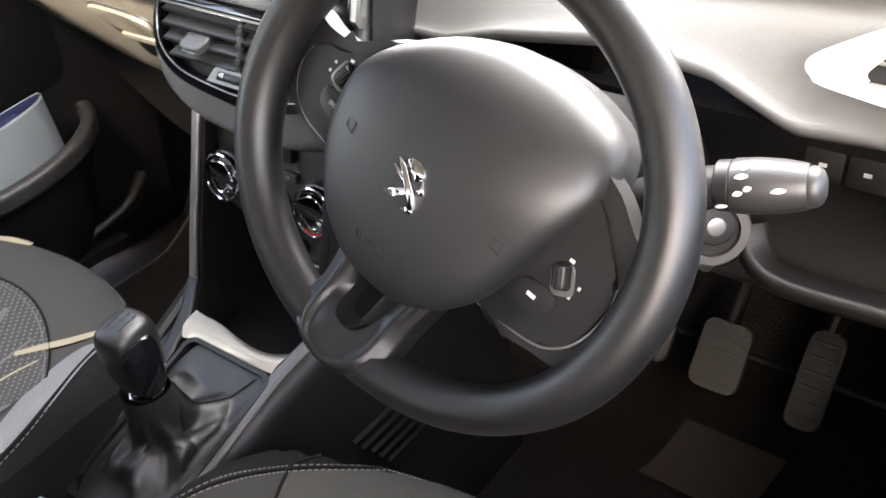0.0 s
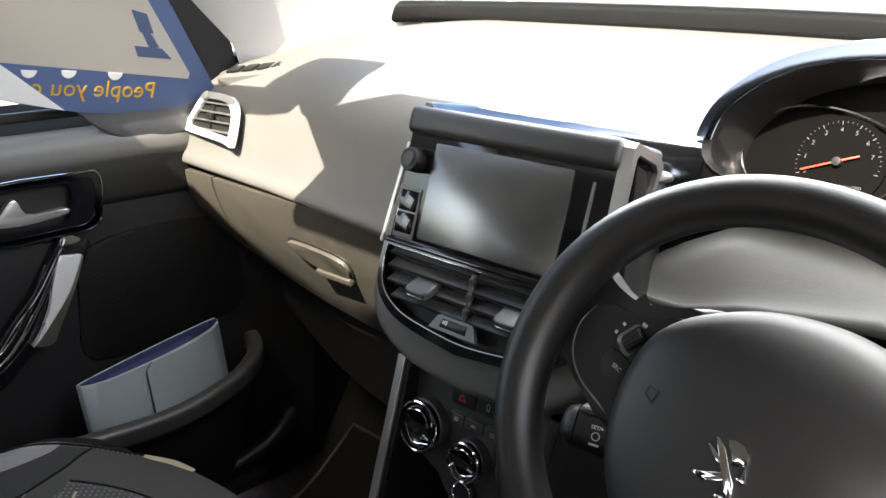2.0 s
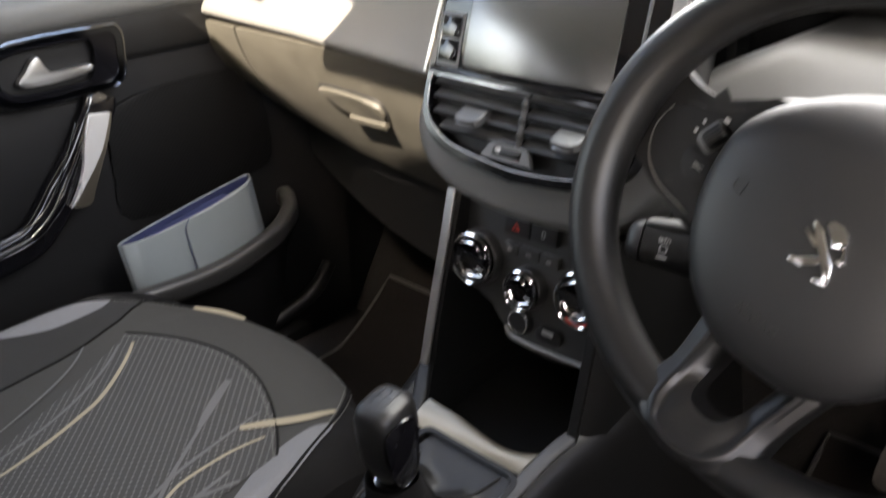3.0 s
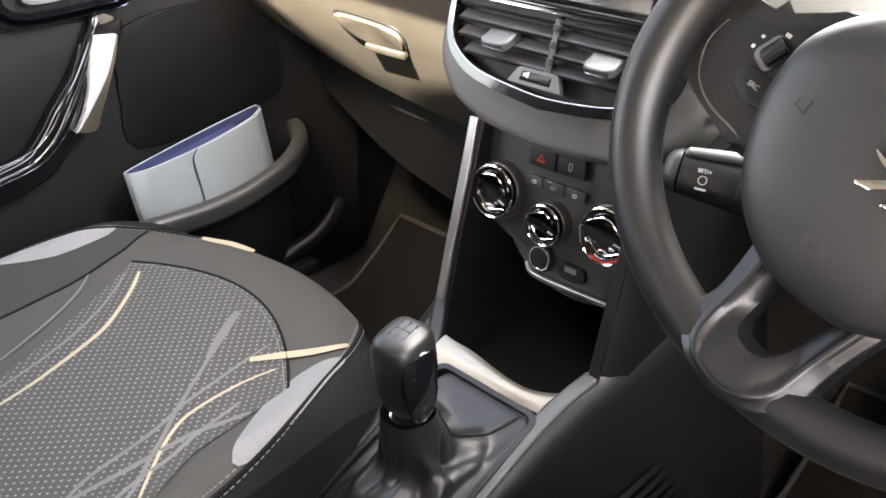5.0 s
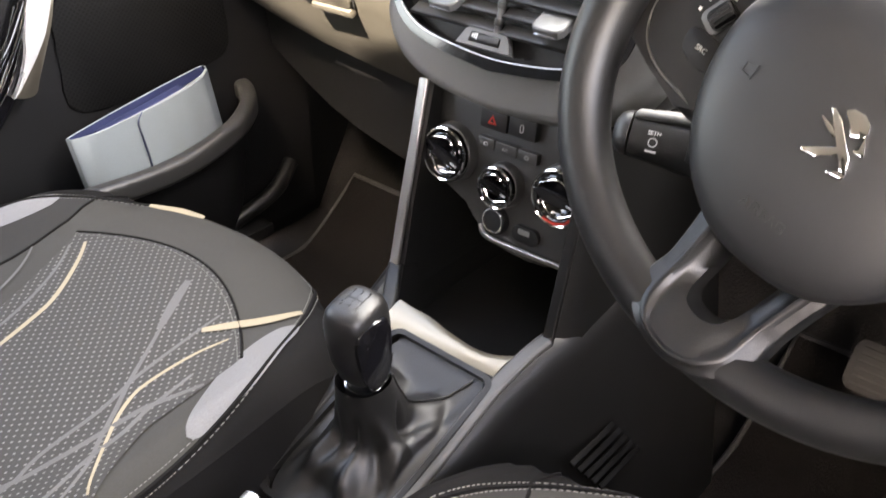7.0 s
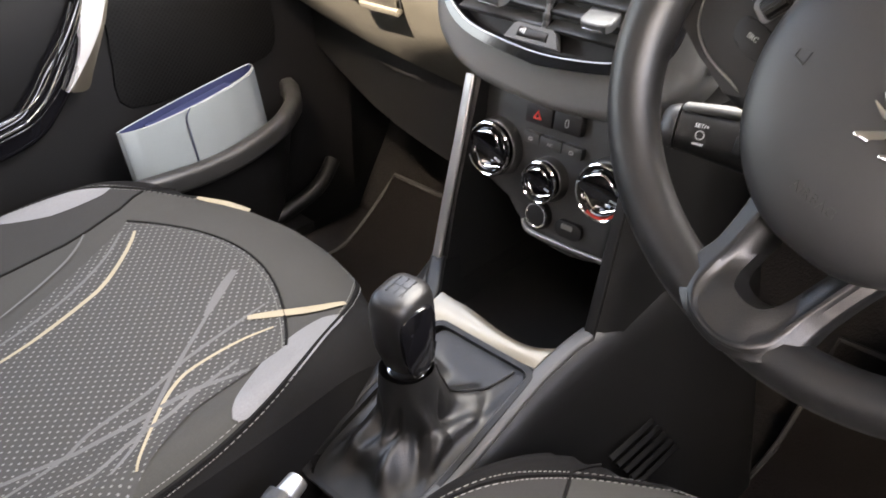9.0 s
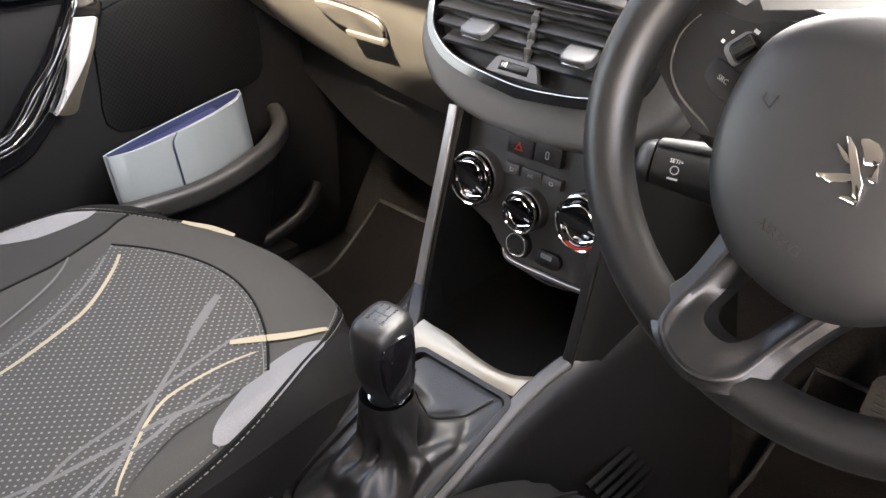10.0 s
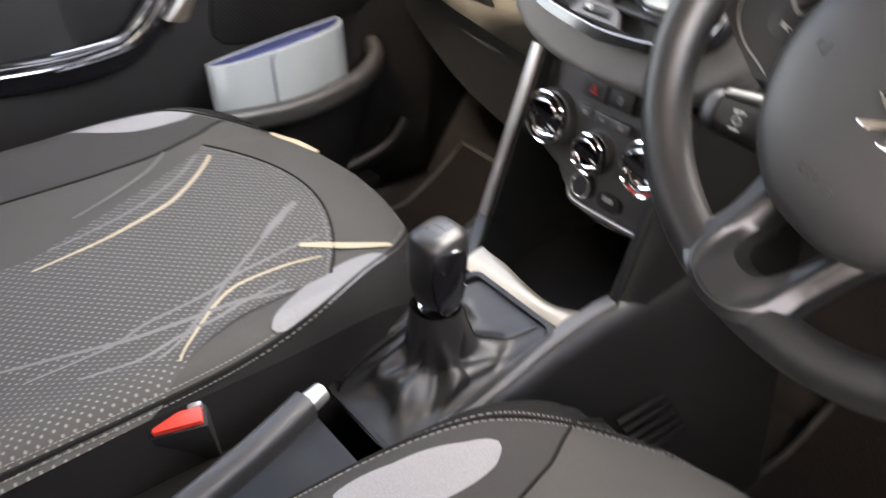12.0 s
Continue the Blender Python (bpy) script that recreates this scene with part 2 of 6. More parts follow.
def sheet(fn, nu, nv, thick=0.0):
    """A surface fn(u, v), u and v from 0 to 1, with thickness."""
    bm = bmesh.new()
    vs = [[bm.verts.new(fn(i / nu, j / nv)) for j in range(nv + 1)] for i in range(nu + 1)]
    for i in range(nu):
        for j in range(nv):
            bm.faces.new((vs[i][j], vs[i + 1][j], vs[i + 1][j + 1], vs[i][j + 1]))
    if thick:
        bmesh.ops.recalc_face_normals(bm, faces=bm.faces)
        bmesh.ops.solidify(bm, geom=bm.faces[:], thickness=thick)
    return bm


def rrect(w, h, r, n=5, cx=0, cy=0):
    """A rounded rectangle's outline."""
    out = []
    for k, (sx, sy) in enumerate(((1, 1), (-1, 1), (-1, -1), (1, -1))):
        for i in range(n + 1):
            a = math.pi / 2 * (k + i / n)
            out.append((cx + sx * (w / 2 - r) + r * math.cos(a), cy + sy * (h / 2 - r) + r * math.sin(a)))
    return out


def smooth_outline(pts, n=6):
    return [(p.x, p.y) for p in spline([(x, y, 0) for x, y in pts], n, True)]


def writing(name, text, m, size, mat, parent, depth=0.0004, mirror=False):
    """Letters in the built-in font, as a mesh, centred on the plane of m."""
    cu = bpy.data.curves.new(name, "FONT")
    cu.body, cu.size, cu.extrude, cu.align_x, cu.align_y = text, size, depth, "CENTER", "CENTER"
    cu.resolution_u = 3
    tmp = bpy.data.objects.new(name, cu)
    me = bpy.data.meshes.new_from_object(tmp)
    bpy.data.objects.remove(tmp)
    bm = bmesh.new()
    bm.from_mesh(me)
    bpy.data.meshes.remove(me)
    if mirror:
        bm.transform(Matrix.Diagonal((-1, 1, 1, 1)))
    bm.transform(m)
    return part(name, bm, mat, parent)


def plane_at(o, u, n):
    """The pose whose x runs along u and whose z along n."""
    n = Vector(n).normalized()
    u = Vector(u)
    u = (u - n * u.dot(n)).normalized()
    v = n.cross(u)
    return Matrix.Translation(o) @ Matrix((u, v, n)).transposed().to_4x4()


def lerp(table, x):
    """A value read off a table of (x, value)."""
    return float(np.interp(x, [a for a, _ in table], [b for _, b in table]))

# ---- the car's shell ----
def shell():
    floor = part("floor", sheet(lambda u, v: (-0.78 + 1.56 * u, -1.2 + 2.2 * v, 0.02 + 0.30 * max(0, v - 0.91) / 0.09 * 1.0 + 0.004 * noise.noise((u * 40, v * 60, 0))), 60, 90, 0.01), CARPET)
    tagged(floor, "dark carpeted car floor rising to the bulkhead", "floor", kind="structure")
    roof = part("ceiling", sheet(lambda u, v: (-0.66 + 1.34 * u, -1.3 + (1.330 - 0.06 * (2 * u - 1) ** 2) * v, 1.18 - 0.05 * (2 * u - 1) ** 2 - 0.09 * (2 * u - 1) ** 6 - 0.05 * (2 * v - 1) ** 2), 20, 20, 0.03), HEADLINER)
    tagged(roof, "pale grey cloth headliner under the roof", "ceiling", kind="structure")
    bulk = part("wall_front", box((0, 1.03, 0.42), (1.6, 0.04, 0.86), 0.004), BLACK)
    tagged(bulk, "black felted bulkhead ahead of the footwells", "wall", kind="structure")
    # unseen rear wall, raised to cut light on the airbag cover
    back = part("wall_rear", box((0, -1.28, 0.50), (1.5, 0.06, 1.06), 0.01), CLOTH_DARK)
    tagged(back, "unseen dark cloth rear wall, raised to cut light from behind", "wall", kind="structure")
    for s, nm in ((-1, "pillar_passenger"), (1, "pillar_driver")):
        rings = []
        for (ax, ay, az), (bx, by, bz) in (((0.745, 0.690, 0.770), (0.585, 0.945, 0.850)), ((0.735, 0.665, 0.830), (0.592, 0.890, 0.890)), ((0.728, 0.560, 0.930), (0.605, 0.720, 0.970)), ((0.715, 0.380, 1.050), (0.645, 0.440, 1.060)), ((0.735, 0.10, 1.095), (0.665, 0.10, 1.105)), ((0.735, -0.40, 1.09), (0.655, -0.40, 1.10)), ((0.72, -1.2, 1.05), (0.65, -1.2, 1.06))):
            a, b = Vector((s * ax, ay, az)), Vector((s * bx, by, bz))
            o = Vector((s * 0.035, 0.02, 0.03))
            q = [a, a.lerp(b, 0.3) - o * 0.25, a.lerp(b, 0.7) - o * 0.25, b, b + o, a + o]
            rings.append(q)
        a = part(nm, loft(rings), PILLAR)
        tagged(a, "pale grey windscreen pillar and roof rail trim", "pillar", kind="structure")
        b = part("pillar_middle", sweep([(s * 0.72, -0.46, 0.02), (s * 0.72, -0.46, 0.70), (s * 0.56, -0.44, 1.14)], rrect(0.05, 0.16, 0.015), (0, 1, 0)), HEADLINER)
        tagged(b, "grey door pillar trim", "pillar", kind="structure")
    ws = part("window_windscreen", sheet(lambda u, v: ((2 * u - 1) * (0.72 - 0.14 * v), 1.0 - 0.96 * v - 0.10 * (2 * u - 1) ** 2 * (1 - v), 0.855 + 0.29 * v + 0.02 * math.sin(v * 3)), 12, 8, 0.004), GLASS)
    ws.visible_shadow = False
    tagged(ws, "clear raked windscreen glass", "window", kind="structure")
    cowl = part("trim_cowl", sweep(spline([(-0.74, 0.84, 0.868), (-0.5, 0.93, 0.876), (0, 0.975, 0.88), (0.5, 0.93, 0.876), (0.74, 0.84, 0.868)], 6), rrect(0.034, 0.034, 0.010), (0, 0, 1)), FRIT)
    tagged(cowl, "black rubber seal along the foot of the windscreen", "trim", kind="structure")
    for s, nm in ((-1, "wall_kick_passenger"), (1, "wall_kick_driver")):
        kick = part(nm, box((s * 0.785, 0.84, 0.41), (0.06, 0.44, 0.80), 0.01), BLACK)
        tagged(kick, "black kick panel beside the footwell", "wall", kind="structure")
        # driver's side closed to block light; passenger's left open for the screen's reflection
        tall = 1.10 if s > 0 else 0.76
        rear = part("wall_rear_side", box((s * 0.76, -0.85, tall / 2), (0.06, 0.82, tall), 0.02), CLOTH_DARK)
        tagged(rear, "unseen dark rear side wall, its height set for the light", "wall", kind="structure")
    sill = part("trim_sill", tube(spline([(-0.71, 0.30, 0.085), (-0.70, 0.50, 0.105), (-0.688, 0.60, 0.130), (-0.682, 0.66, 0.153), (-0.700, 0.71, 0.178)], 8), 0.014, 12), HARD)
    tagged(sill, "black plastic sill trim beside the footwell", "trim", kind="structure")
    # unseen side wall, raised to keep daylight out of the footwell
    side = part("wall_driver_side", loft([[Vector((x, y, z)) for x, z in ((0.72, 0.02), (0.72, 0.35), (0.735, 0.70), (0.745, 0.725), (0.80, 0.735), (0.80, 0.02))] for y in (-0.46, 0.0, 0.4, 0.68)]), BLACK)
    tagged(side, "unseen black lower car side beside the driver, raised to cut light", "wall", kind="structure")
    # unseen sheet added to keep direct sun off the driver's side
    rail = part("trim_sun_mask_side", prism([(0.655, 0.198), (0.674, 0.208), (0.78, 0.27), (0.92, 0.31), (0.92, -1.2), (0.60, -1.2), (0.60, 0.10), (0.640, 0.185)][::-1], pose(0, 0, 1.103), 0.007, 0.002), HEADLINER)
    tagged(rail, "unseen pale sheet masking sun over the driver's side", "trim", kind="structure")
    ground = part("ground", sheet(lambda u, v: (-400 + 800 * u, -400 + 800 * v, -0.32), 2, 2), ASPHALT)
    tagged(ground, "pale worn asphalt of the parking ground", "ground", kind="structure")
    verge = part("ground_verge", sheet(lambda u, v: (-60 + 120 * u, 7 + 120 * v, -0.31 + 0.25 * noise.noise((u * 30, v * 30, 0)) * min(1, v * 3)), 40, 40), DIRT)
    tagged(verge, "dry brown dirt and grass beyond the parking ground", "ground", kind="structure")
    bonnet = part("bonnet", sheet(lambda u, v: ((2 * u - 1) * (0.72 - 0.08 * v), 1.02 + 0.9 * v, 0.835 - 0.10 * v - 0.10 * v * v - 0.05 * (2 * u - 1) ** 2), 16, 10, 0.02), PAINT)
    tagged(bonnet, "pale grey painted bonnet beyond the windscreen", "bonnet", kind="structure")


shell()

# ---- dashboard ----
LIP = [(-0.80, 0.660), (-0.50, 0.652), (-0.30, 0.640), (-0.2, 0.632), (0.12, 0.645), (0.2, 0.667), (0.31, 0.683), (0.40, 0.672), (0.468, 0.642), (0.54, 0.647), (0.8, 0.650)]


LID_FOOT = [(-0.74, 0.570), (-0.666, 0.524), (-0.58, 0.482), (-0.517, 0.460), (-0.423, 0.440), (-0.354, 0.428), (-0.1, 0.412)]


def dash_profile(x):
    """Points (y, z) of the dashboard's skin from the windscreen down to its lip."""
    z = lerp(LIP, x)
    sag = 0.10 * (x / 0.75) ** 2
    d = 0.038 * max(0.0, (abs(x) - 0.42) / 0.33) ** 1.4
    bay = max(0.0, min(1.0, (x - 0.055) / 0.085)) * max(0.0, min(1.0, (0.575 - x) / 0.05))
    low = {0.67: (0.715, 0.800), 0.615: (0.690, 0.745), 0.587: (0.620, 0.735), 0.572: (0.585, 0.722)}
    return [(y + bay * (low[y][0] - y), q + bay * (low[y][1] - q)) if y in low else (y, q - bay * 0.012 * (z + 0.02 < q < 0.72)) for y, q in skin_points(x, z, sag, d)]


def skin_points(x, z, sag, d):
    return [(y, q - d * min(1, max(0, (q - z - 0.09) / 0.04))) for y, q in [(0.985 - sag, 0.868), (0.88 - sag * 0.6, 0.862), (0.76, 0.850), (0.67, 0.832), (0.615, 0.806), (0.587, 0.770), (0.572, z + 0.070), (0.560, z + 0.030), (0.551, z + 0.010), (0.554, z), (0.575, z - 0.006), (0.62, z - 0.002)]]


COWL_END = [(0.62, 0.010), (0.661, 0.038), (0.694, 0.080), (0.717, 0.125), (0.74, 0.170), (0.77, 0.225), (0.80, 0.20), (0.83, 0.12), (0.86, 0.093)]


def dashboard():
    d = thing("dashboard", (0, 0.75, 0.5), "dark grey soft-grained dashboard lit by the sun at its end", "dashboard")

    def skin(x0, x1):
        def fn(u, v):
            x = x0 + (x1 - x0) * u
            pts = spline([(x, y, z) for y, z in dash_profile(x)], 4)
            return pts[round(v * (len(pts) - 1))]
        return fn
    def cowl(u, v):
        """The driver's pad: its inner end is cut back towards the dials and rolls away."""
        far = skin(0.142, 0.745)(0, v)
        start = lerp(COWL_END, far.z) if far.y < 0.75 else 0.093
        x = start + (0.745 - start) * u
        p = skin(0.093, 0.745)((max(x, 0.142 if far.y < 0.75 else 0.093) - 0.093) / 0.652, v)
        roll = max(0, 1 - (x - start) / 0.045)
        if far.y < 0.75:
            p = p + Vector((0, 0.075, -0.010)) * (1 - math.sqrt(max(0, 1 - roll * roll)))
        return Vector((x, p.y, p.z))
    part("upper_pad", sheet(cowl, 60, 44, 0.004), PAD, d, "soft grained pad of dark grey plastic, rounded behind the wheel")
    # added filler box; the recess's shade is put into its near-black colour
    part("recess_filler", box((0.150, 0.690, 0.680), (0.130, 0.050, 0.210), 0.01), FRIT, d)

    def pad_end(u, v):
        """The passenger's pad, whose outer end rolls away beside the vent."""
        x = -0.772 + 0.647 * u
        p = skin(-0.745, -0.125)(max(0, (x + 0.745) / 0.62), v)
        roll = max(0, (-0.732 - x) / 0.040)
        low = 1 if p.y < 0.70 else 0
        return Vector((x, p.y + low * 0.030 * (1 - math.sqrt(max(0, 1 - roll * roll))), p.z))

    part("upper_pad", sheet(pad_end, 60, 44, 0.004), PAD, d, "soft grained pad of dark grey plastic")

    def mid(u, v):
        x = -0.125 + 0.22 * u
        pts = spline([(x, y, z) for y, z in dash_profile(x)][:5] + [(x, 0.606, 0.798)], 4)
        return pts[round(v * (len(pts) - 1))]
    part("centre_pad", sheet(mid, 10, 20, 0.004), PAD, d)
    # near-black filler painting the dark behind the pod
    part("centre_filler", box((-0.012, 0.622, 0.700), (0.21, 0.02, 0.185), 0.004), FRIT, d)
    # glovebox lid, its handle and the end panel beside it
    def lid(x0, x1):
        def fn(u, v):
            x = x0 + (x1 - x0) * u
            low = lerp(LID_FOOT, x)
            z = 0.648 + (low - 0.648) * v
            return (x, 0.566 + 0.085 * ((0.648 - z) / 0.16) ** 1.2 - 0.008 * math.sin(math.pi * v), z)
        return fn
    g = part("glovebox_lid", sheet(lid(-0.642, -0.100), 30, 14, 0.012), GLOVE, d, "mottled warm grey glovebox lid catching the sun")
    part("end_panel", sheet(lid(-0.74, -0.648), 8, 14, 0.012), GLOVE, d)
    hm = plane_at((-0.425, 0.5870, 0.560), (1, 0, -0.05), (0, -0.90, -0.42))
    part("handle_recess", prism(smooth_outline([(-0.064, 0.024), (0, 0.030), (0.060, 0.024), (0.061, -0.010), (0.030, -0.013), (-0.034, -0.011)], 4), hm, 0.003, 0.001), BLACK, g, "dark gap round the handle plate")
    part("handle", prism(smooth_outline([(-0.060, 0.021), (0, 0.027), (0.057, 0.021), (0.058, -0.006), (0.020, -0.010), (-0.032, -0.008)], 4), hm @ pose(0, 0, 0.002, 3, 0, 0), 0.0055, 0.002), GLOVE, g, "flush handle plate")
    part("handle_ledge", box((0.022, -0.017, 0.005), (0.074, 0.011, 0.012), 0.003, hm @ pose(0, 0, 0, 0, 0, 4)), GLOVE, g)
    # knee panel under the lid, lower panel on the driver's side
    part("knee_panel", sheet(lambda u, v: (-0.74 + 0.64 * u, 0.690 + 0.27 * v, lerp(LID_FOOT, -0.74 + 0.64 * u) - 0.03 * v), 12, 6, 0.01), BLACK, d)

    # black sheet added behind the lid to block sun from the footwell
    part("footwell_sun_block", sheet(lambda u, v: (-0.74 + 0.63 * u, 0.715 + 0.01 * v, lerp(LID_FOOT, -0.74 + 0.63 * u) - 0.17 * v), 12, 3, 0.006), BLACK, d)

    def lower(u, v):
        x = 0.125 + 0.62 * u
        z = 0.645 - 0.175 * v
        return (x, 0.575 + 0.03 * math.sin(math.pi * v) + 0.02 * v, z)
    part("lower_panel", sheet(lower, 30, 16, 0.008), HARD, d, "black lower panel under the driver's pad")
    part("storage_lip", sweep(spline([(0.44, 0.585, 0.53), (0.47, 0.565, 0.503), (0.56, 0.56, 0.505), (0.70, 0.565, 0.512)], 6), rrect(0.03, 0.018, 0.007), (0, 0, 1)), HARD, d)
    part("under_panel", sheet(lambda u, v: (0.13 + 0.61 * u, 0.60 + 0.36 * v, 0.468 + 0.02 * v), 8, 6, 0.01), BLACK, d)
    for i in range(4):
        bt = part("switch", box((0.490 + 0.034 * i, 0.588, 0.609), (0.031, 0.016, 0.030), 0.002), HARD, d)
        part("switch_mark", box((0.490 + 0.034 * i, 0.5795, 0.609), (0.006, 0.001, 0.003), 0), GREYMARK, bt)
    return d


dash = dashboard()


def slatted_vent(name, m, w, h, n, parent, o, hole, rim):
    """A framed air vent with n level slats, in the plane of m."""
    v = part(name, prism([(x * 0.97, y * 0.97) for x, y in o], m @ pose(0, 0, -0.004), 0.003), BLACK, parent)
    part("vent_frame", frame_ring(o, hole, m, 0.005, 0.0018), rim, v, "bright silver frame")
    low, high = min(y for x, y in hole), max(y for x, y in hole)
    mid = (low + high) / 2
    for i in range(n):
        y = low + (high - low) * (i + 0.5) / n
        cut = [p[0] + (q[0] - p[0]) * (y - p[1]) / (q[1] - p[1]) for p, q in zip(hole, hole[1:] + hole[:1]) if (p[1] - y) * (q[1] - y) < 0]
        part("slat", box(((min(cut) + max(cut)) / 2, y, 0.001), (max(cut) - min(cut) + 0.004, 0.0028, 0.008), 0.0010, m), SATIN, v)
    part("fin", box((w * 0.05, mid, -0.001), (0.004, h * 0.75, 0.008), 0.001, m), HARD, v)
    part("vent_tab", box((w * 0.08, mid, 0.007), (0.014, 0.010, 0.006), 0.002, m), HARD, v)
    return v


def side_vents():
    m = plane_at((-0.655, 0.556, 0.727), (1, 0.06, 0.0), (-0.06, -0.94, 0.33))
    o = [(-0.026, 0.046), (-0.048, 0.018), (-0.066, -0.008), (-0.060, -0.014), (-0.044, -0.016), (0.053, -0.022), (0.078, -0.027), (0.085, -0.020), (0.081, 0.022), (0.065, 0.041), (0.035, 0.047), (0.0, 0.048)]
    i = [(-0.018, 0.037), (-0.034, 0.018), (-0.050, -0.001), (-0.047, -0.004), (-0.036, -0.006), (0.046, -0.012), (0.062, -0.014), (0.068, -0.010), (0.066, 0.016), (0.054, 0.031), (0.032, 0.037), (0.0, 0.038)]
    slatted_vent("side_vent", m @ pose(0, 0, -0.008), 0.120, 0.050, 4, dash, smooth_outline(o, 3), smooth_outline(i, 3), BRIGHT)
    m = plane_at((0.574, 0.567, 0.716), (1, -0.06, 0.0), (0.06, -0.94, 0.33))
    o = [(-0.104, -0.021), (-0.096, -0.010), (-0.056, 0.015), (-0.02, 0.034), (0.06, 0.040), (0.085, 0.02), (0.085, -0.03), (0.03, -0.044), (-0.082, -0.035), (-0.098, -0.029)]
    i = [(-0.062, -0.020), (-0.059, -0.014), (-0.045, 0.002), (-0.018, 0.022), (0.055, 0.028), (0.072, 0.015), (0.072, -0.022), (0.028, -0.034), (-0.052, -0.027), (-0.059, -0.024)]
    slatted_vent("side_vent", m, 0.125, 0.060, 4, dash, smooth_outline(o[::-1], 3), smooth_outline(i[::-1], 3), BRIGHT)
    m = plane_at((-0.635, 0.645, 0.797), (1, 0.30, 0.04), (-0.05, -0.30, 0.95))
    v = part("demister_vent", prism(rrect(0.15, 0.055, 0.022), m @ pose(0, 0, -0.01), 0.014, 0.004), PAD, dash)
    for i in range(4):
        part("slat", box((-0.045 + 0.03 * i, 0, 0.007), (0.024, 0.020, 0.003), 0.001, m), BLACK, v)


side_vents()

# ---- centre stack: touchscreen, vents, climate panel ----
TILT = radians(18)
FM = plane_at((0, 0.448, 0.699), (1, 0, 0), (0, -math.cos(TILT), math.sin(TILT)))


def centre_stack():
    c = thing("centre_stack", (0, 0.5, 0.6), "grey centre stack pod with touchscreen above two air vents", "centre console")
    o = [(-0.124, 0.118), (-0.132, 0.06), (-0.139, 0.0), (-0.148, -0.05), (-0.142, -0.080), (-0.118, -0.106), (-0.070, -0.124), (0, -0.130)]
    half = [Vector((x, y, 0)) for x, y in o]
    left = [(p.x, p.y) for p in spline(half, 4)]
    out = left + [(-x, y) for x, y in left[::-1][1:]]
    back = [(x * 0.98, y * 0.96 + 0.01) for x, y in out]
    rings = []
    def girth(x, dz):
        """The driver's flank draws in towards the back."""
        return x * (1 if x < 0 else lerp([(-0.16, 0.60), (-0.05, 0.94), (-0.026, 1.0)], dz))
    for k, dz in ((0.90, 0.000), (0.945, -0.0015), (0.975, -0.006), (0.993, -0.014), (1.0, -0.026), (1.0, -0.05), (0.99, -0.10), (0.97, -0.16)):
        rings.append([FM @ Vector((girth(x * k, dz), (y + 0.02) * (k if k < 1 else 1) - 0.02, dz - 0.002)) for x, y in out])
    part("pod", loft(rings), PAD, c, "rounded grey plastic pod")
    flank = sorted((y, -x) for x, y in o)
    part("side_cover", sheet(lambda u, v: FM @ Vector((girth(lerp(flank, 0.120 - 0.185 * u) * (1 - 0.03 * v), -0.006 - 0.151 * v) + 0.003, 0.120 - 0.185 * u, -0.006 - 0.151 * v)), 10, 10, 0.003), HARD, c, "black cover on the pod's flank")
    # screen unit
    u = part("touchscreen", prism(rrect(0.246, 0.116, 0.006, 3, 0.004, 0.049), FM, 0.010, 0.002), GLOSS, c, "glossy black touchscreen fascia")
    part("screen", prism(rrect(0.164, 0.094, 0.002, 2, 0, 0.047), FM @ pose(0, 0, 0.010), 0.0012, 0.0004), SCREEN, u, "dark grey glass screen switched off")
    part("hood", box((0.000, 0.113, -0.020), (0.246, 0.028, 0.074), 0.009, FM, seg=3), FASCIA, u)
    sm = FM @ plane_at((0.1215, 0.05, -0.014), (0, 0, 1), (1, 0, 0))
    so = [(0.026, 0.070), (0.022, 0.075), (-0.016, 0.070), (-0.024, 0.062), (-0.006, -0.042), (0.000, -0.049), (0.016, -0.047), (0.022, -0.042)]
    si = [(0.019, 0.062), (0.016, 0.066), (-0.012, 0.062), (-0.018, 0.056), (-0.002, -0.033), (0.001, -0.039), (0.013, -0.038), (0.017, -0.034)]
    part("chrome_side", frame_ring([(x, -y) for x, y in so], [(x, -y) for x, y in si], sm, 0.012, 0.003), SATIN, u, "satin silver side bracket")
    part("side_inset", prism([(x, -y) for x, y in si][::-1], sm, 0.007), GLOSS, u)
    part("chrome_side", sweep([FM @ Vector(p) for p in spline([(-0.121, 0.09, 0.008), (-0.126, 0.03, 0.009), (-0.132, -0.012, 0.007)], 5)], rrect(0.0035, 0.005, 0.0015), (1, 0, 0)), SATIN, u)
    kb = FM @ pose(-0.102, 0.074, 0.010)
    k = part("volume_knob", rod(kb @ Vector((0, 0, 0)), kb @ Vector((0, 0, 0.014)), 0.0125, 0.0115, 28, 0.0015), HARD, u, "round black volume knob")
    part("knob_cap", rod(kb @ Vector((0, 0, 0.014)), kb @ Vector((0, 0, 0.0155)), 0.007, None, 20, 0.0005), FASCIA, k)
    for i, y in enumerate((0.034, 0.012)):
        part("side_button", box((-0.102, y, 0.011), (0.023, 0.0205, 0.004), 0.0015, FM), GLOSS, u)
    part("slot_trim", box((-0.102, 0.022, 0.0105), (0.028, 0.050, 0.0012), 0.0005, FM), DARK_LINE, u)
    part("edge_strip", box((0.103, 0.045, 0.0105), (0.003, 0.085, 0.002), 0.0008, FM), DARK_LINE, u)
    # centre air vents under the screen
    def both(pts):
        half = [(p.x, p.y) for p in spline([Vector((x, y, 0)) for x, y in pts], 5)]
        return half + [(-x, y) for x, y in half[::-1][1:]]
    outer = both([(-0.121, -0.010), (-0.121, -0.042), (-0.109, -0.066), (-0.074, -0.083), (0, -0.092)])
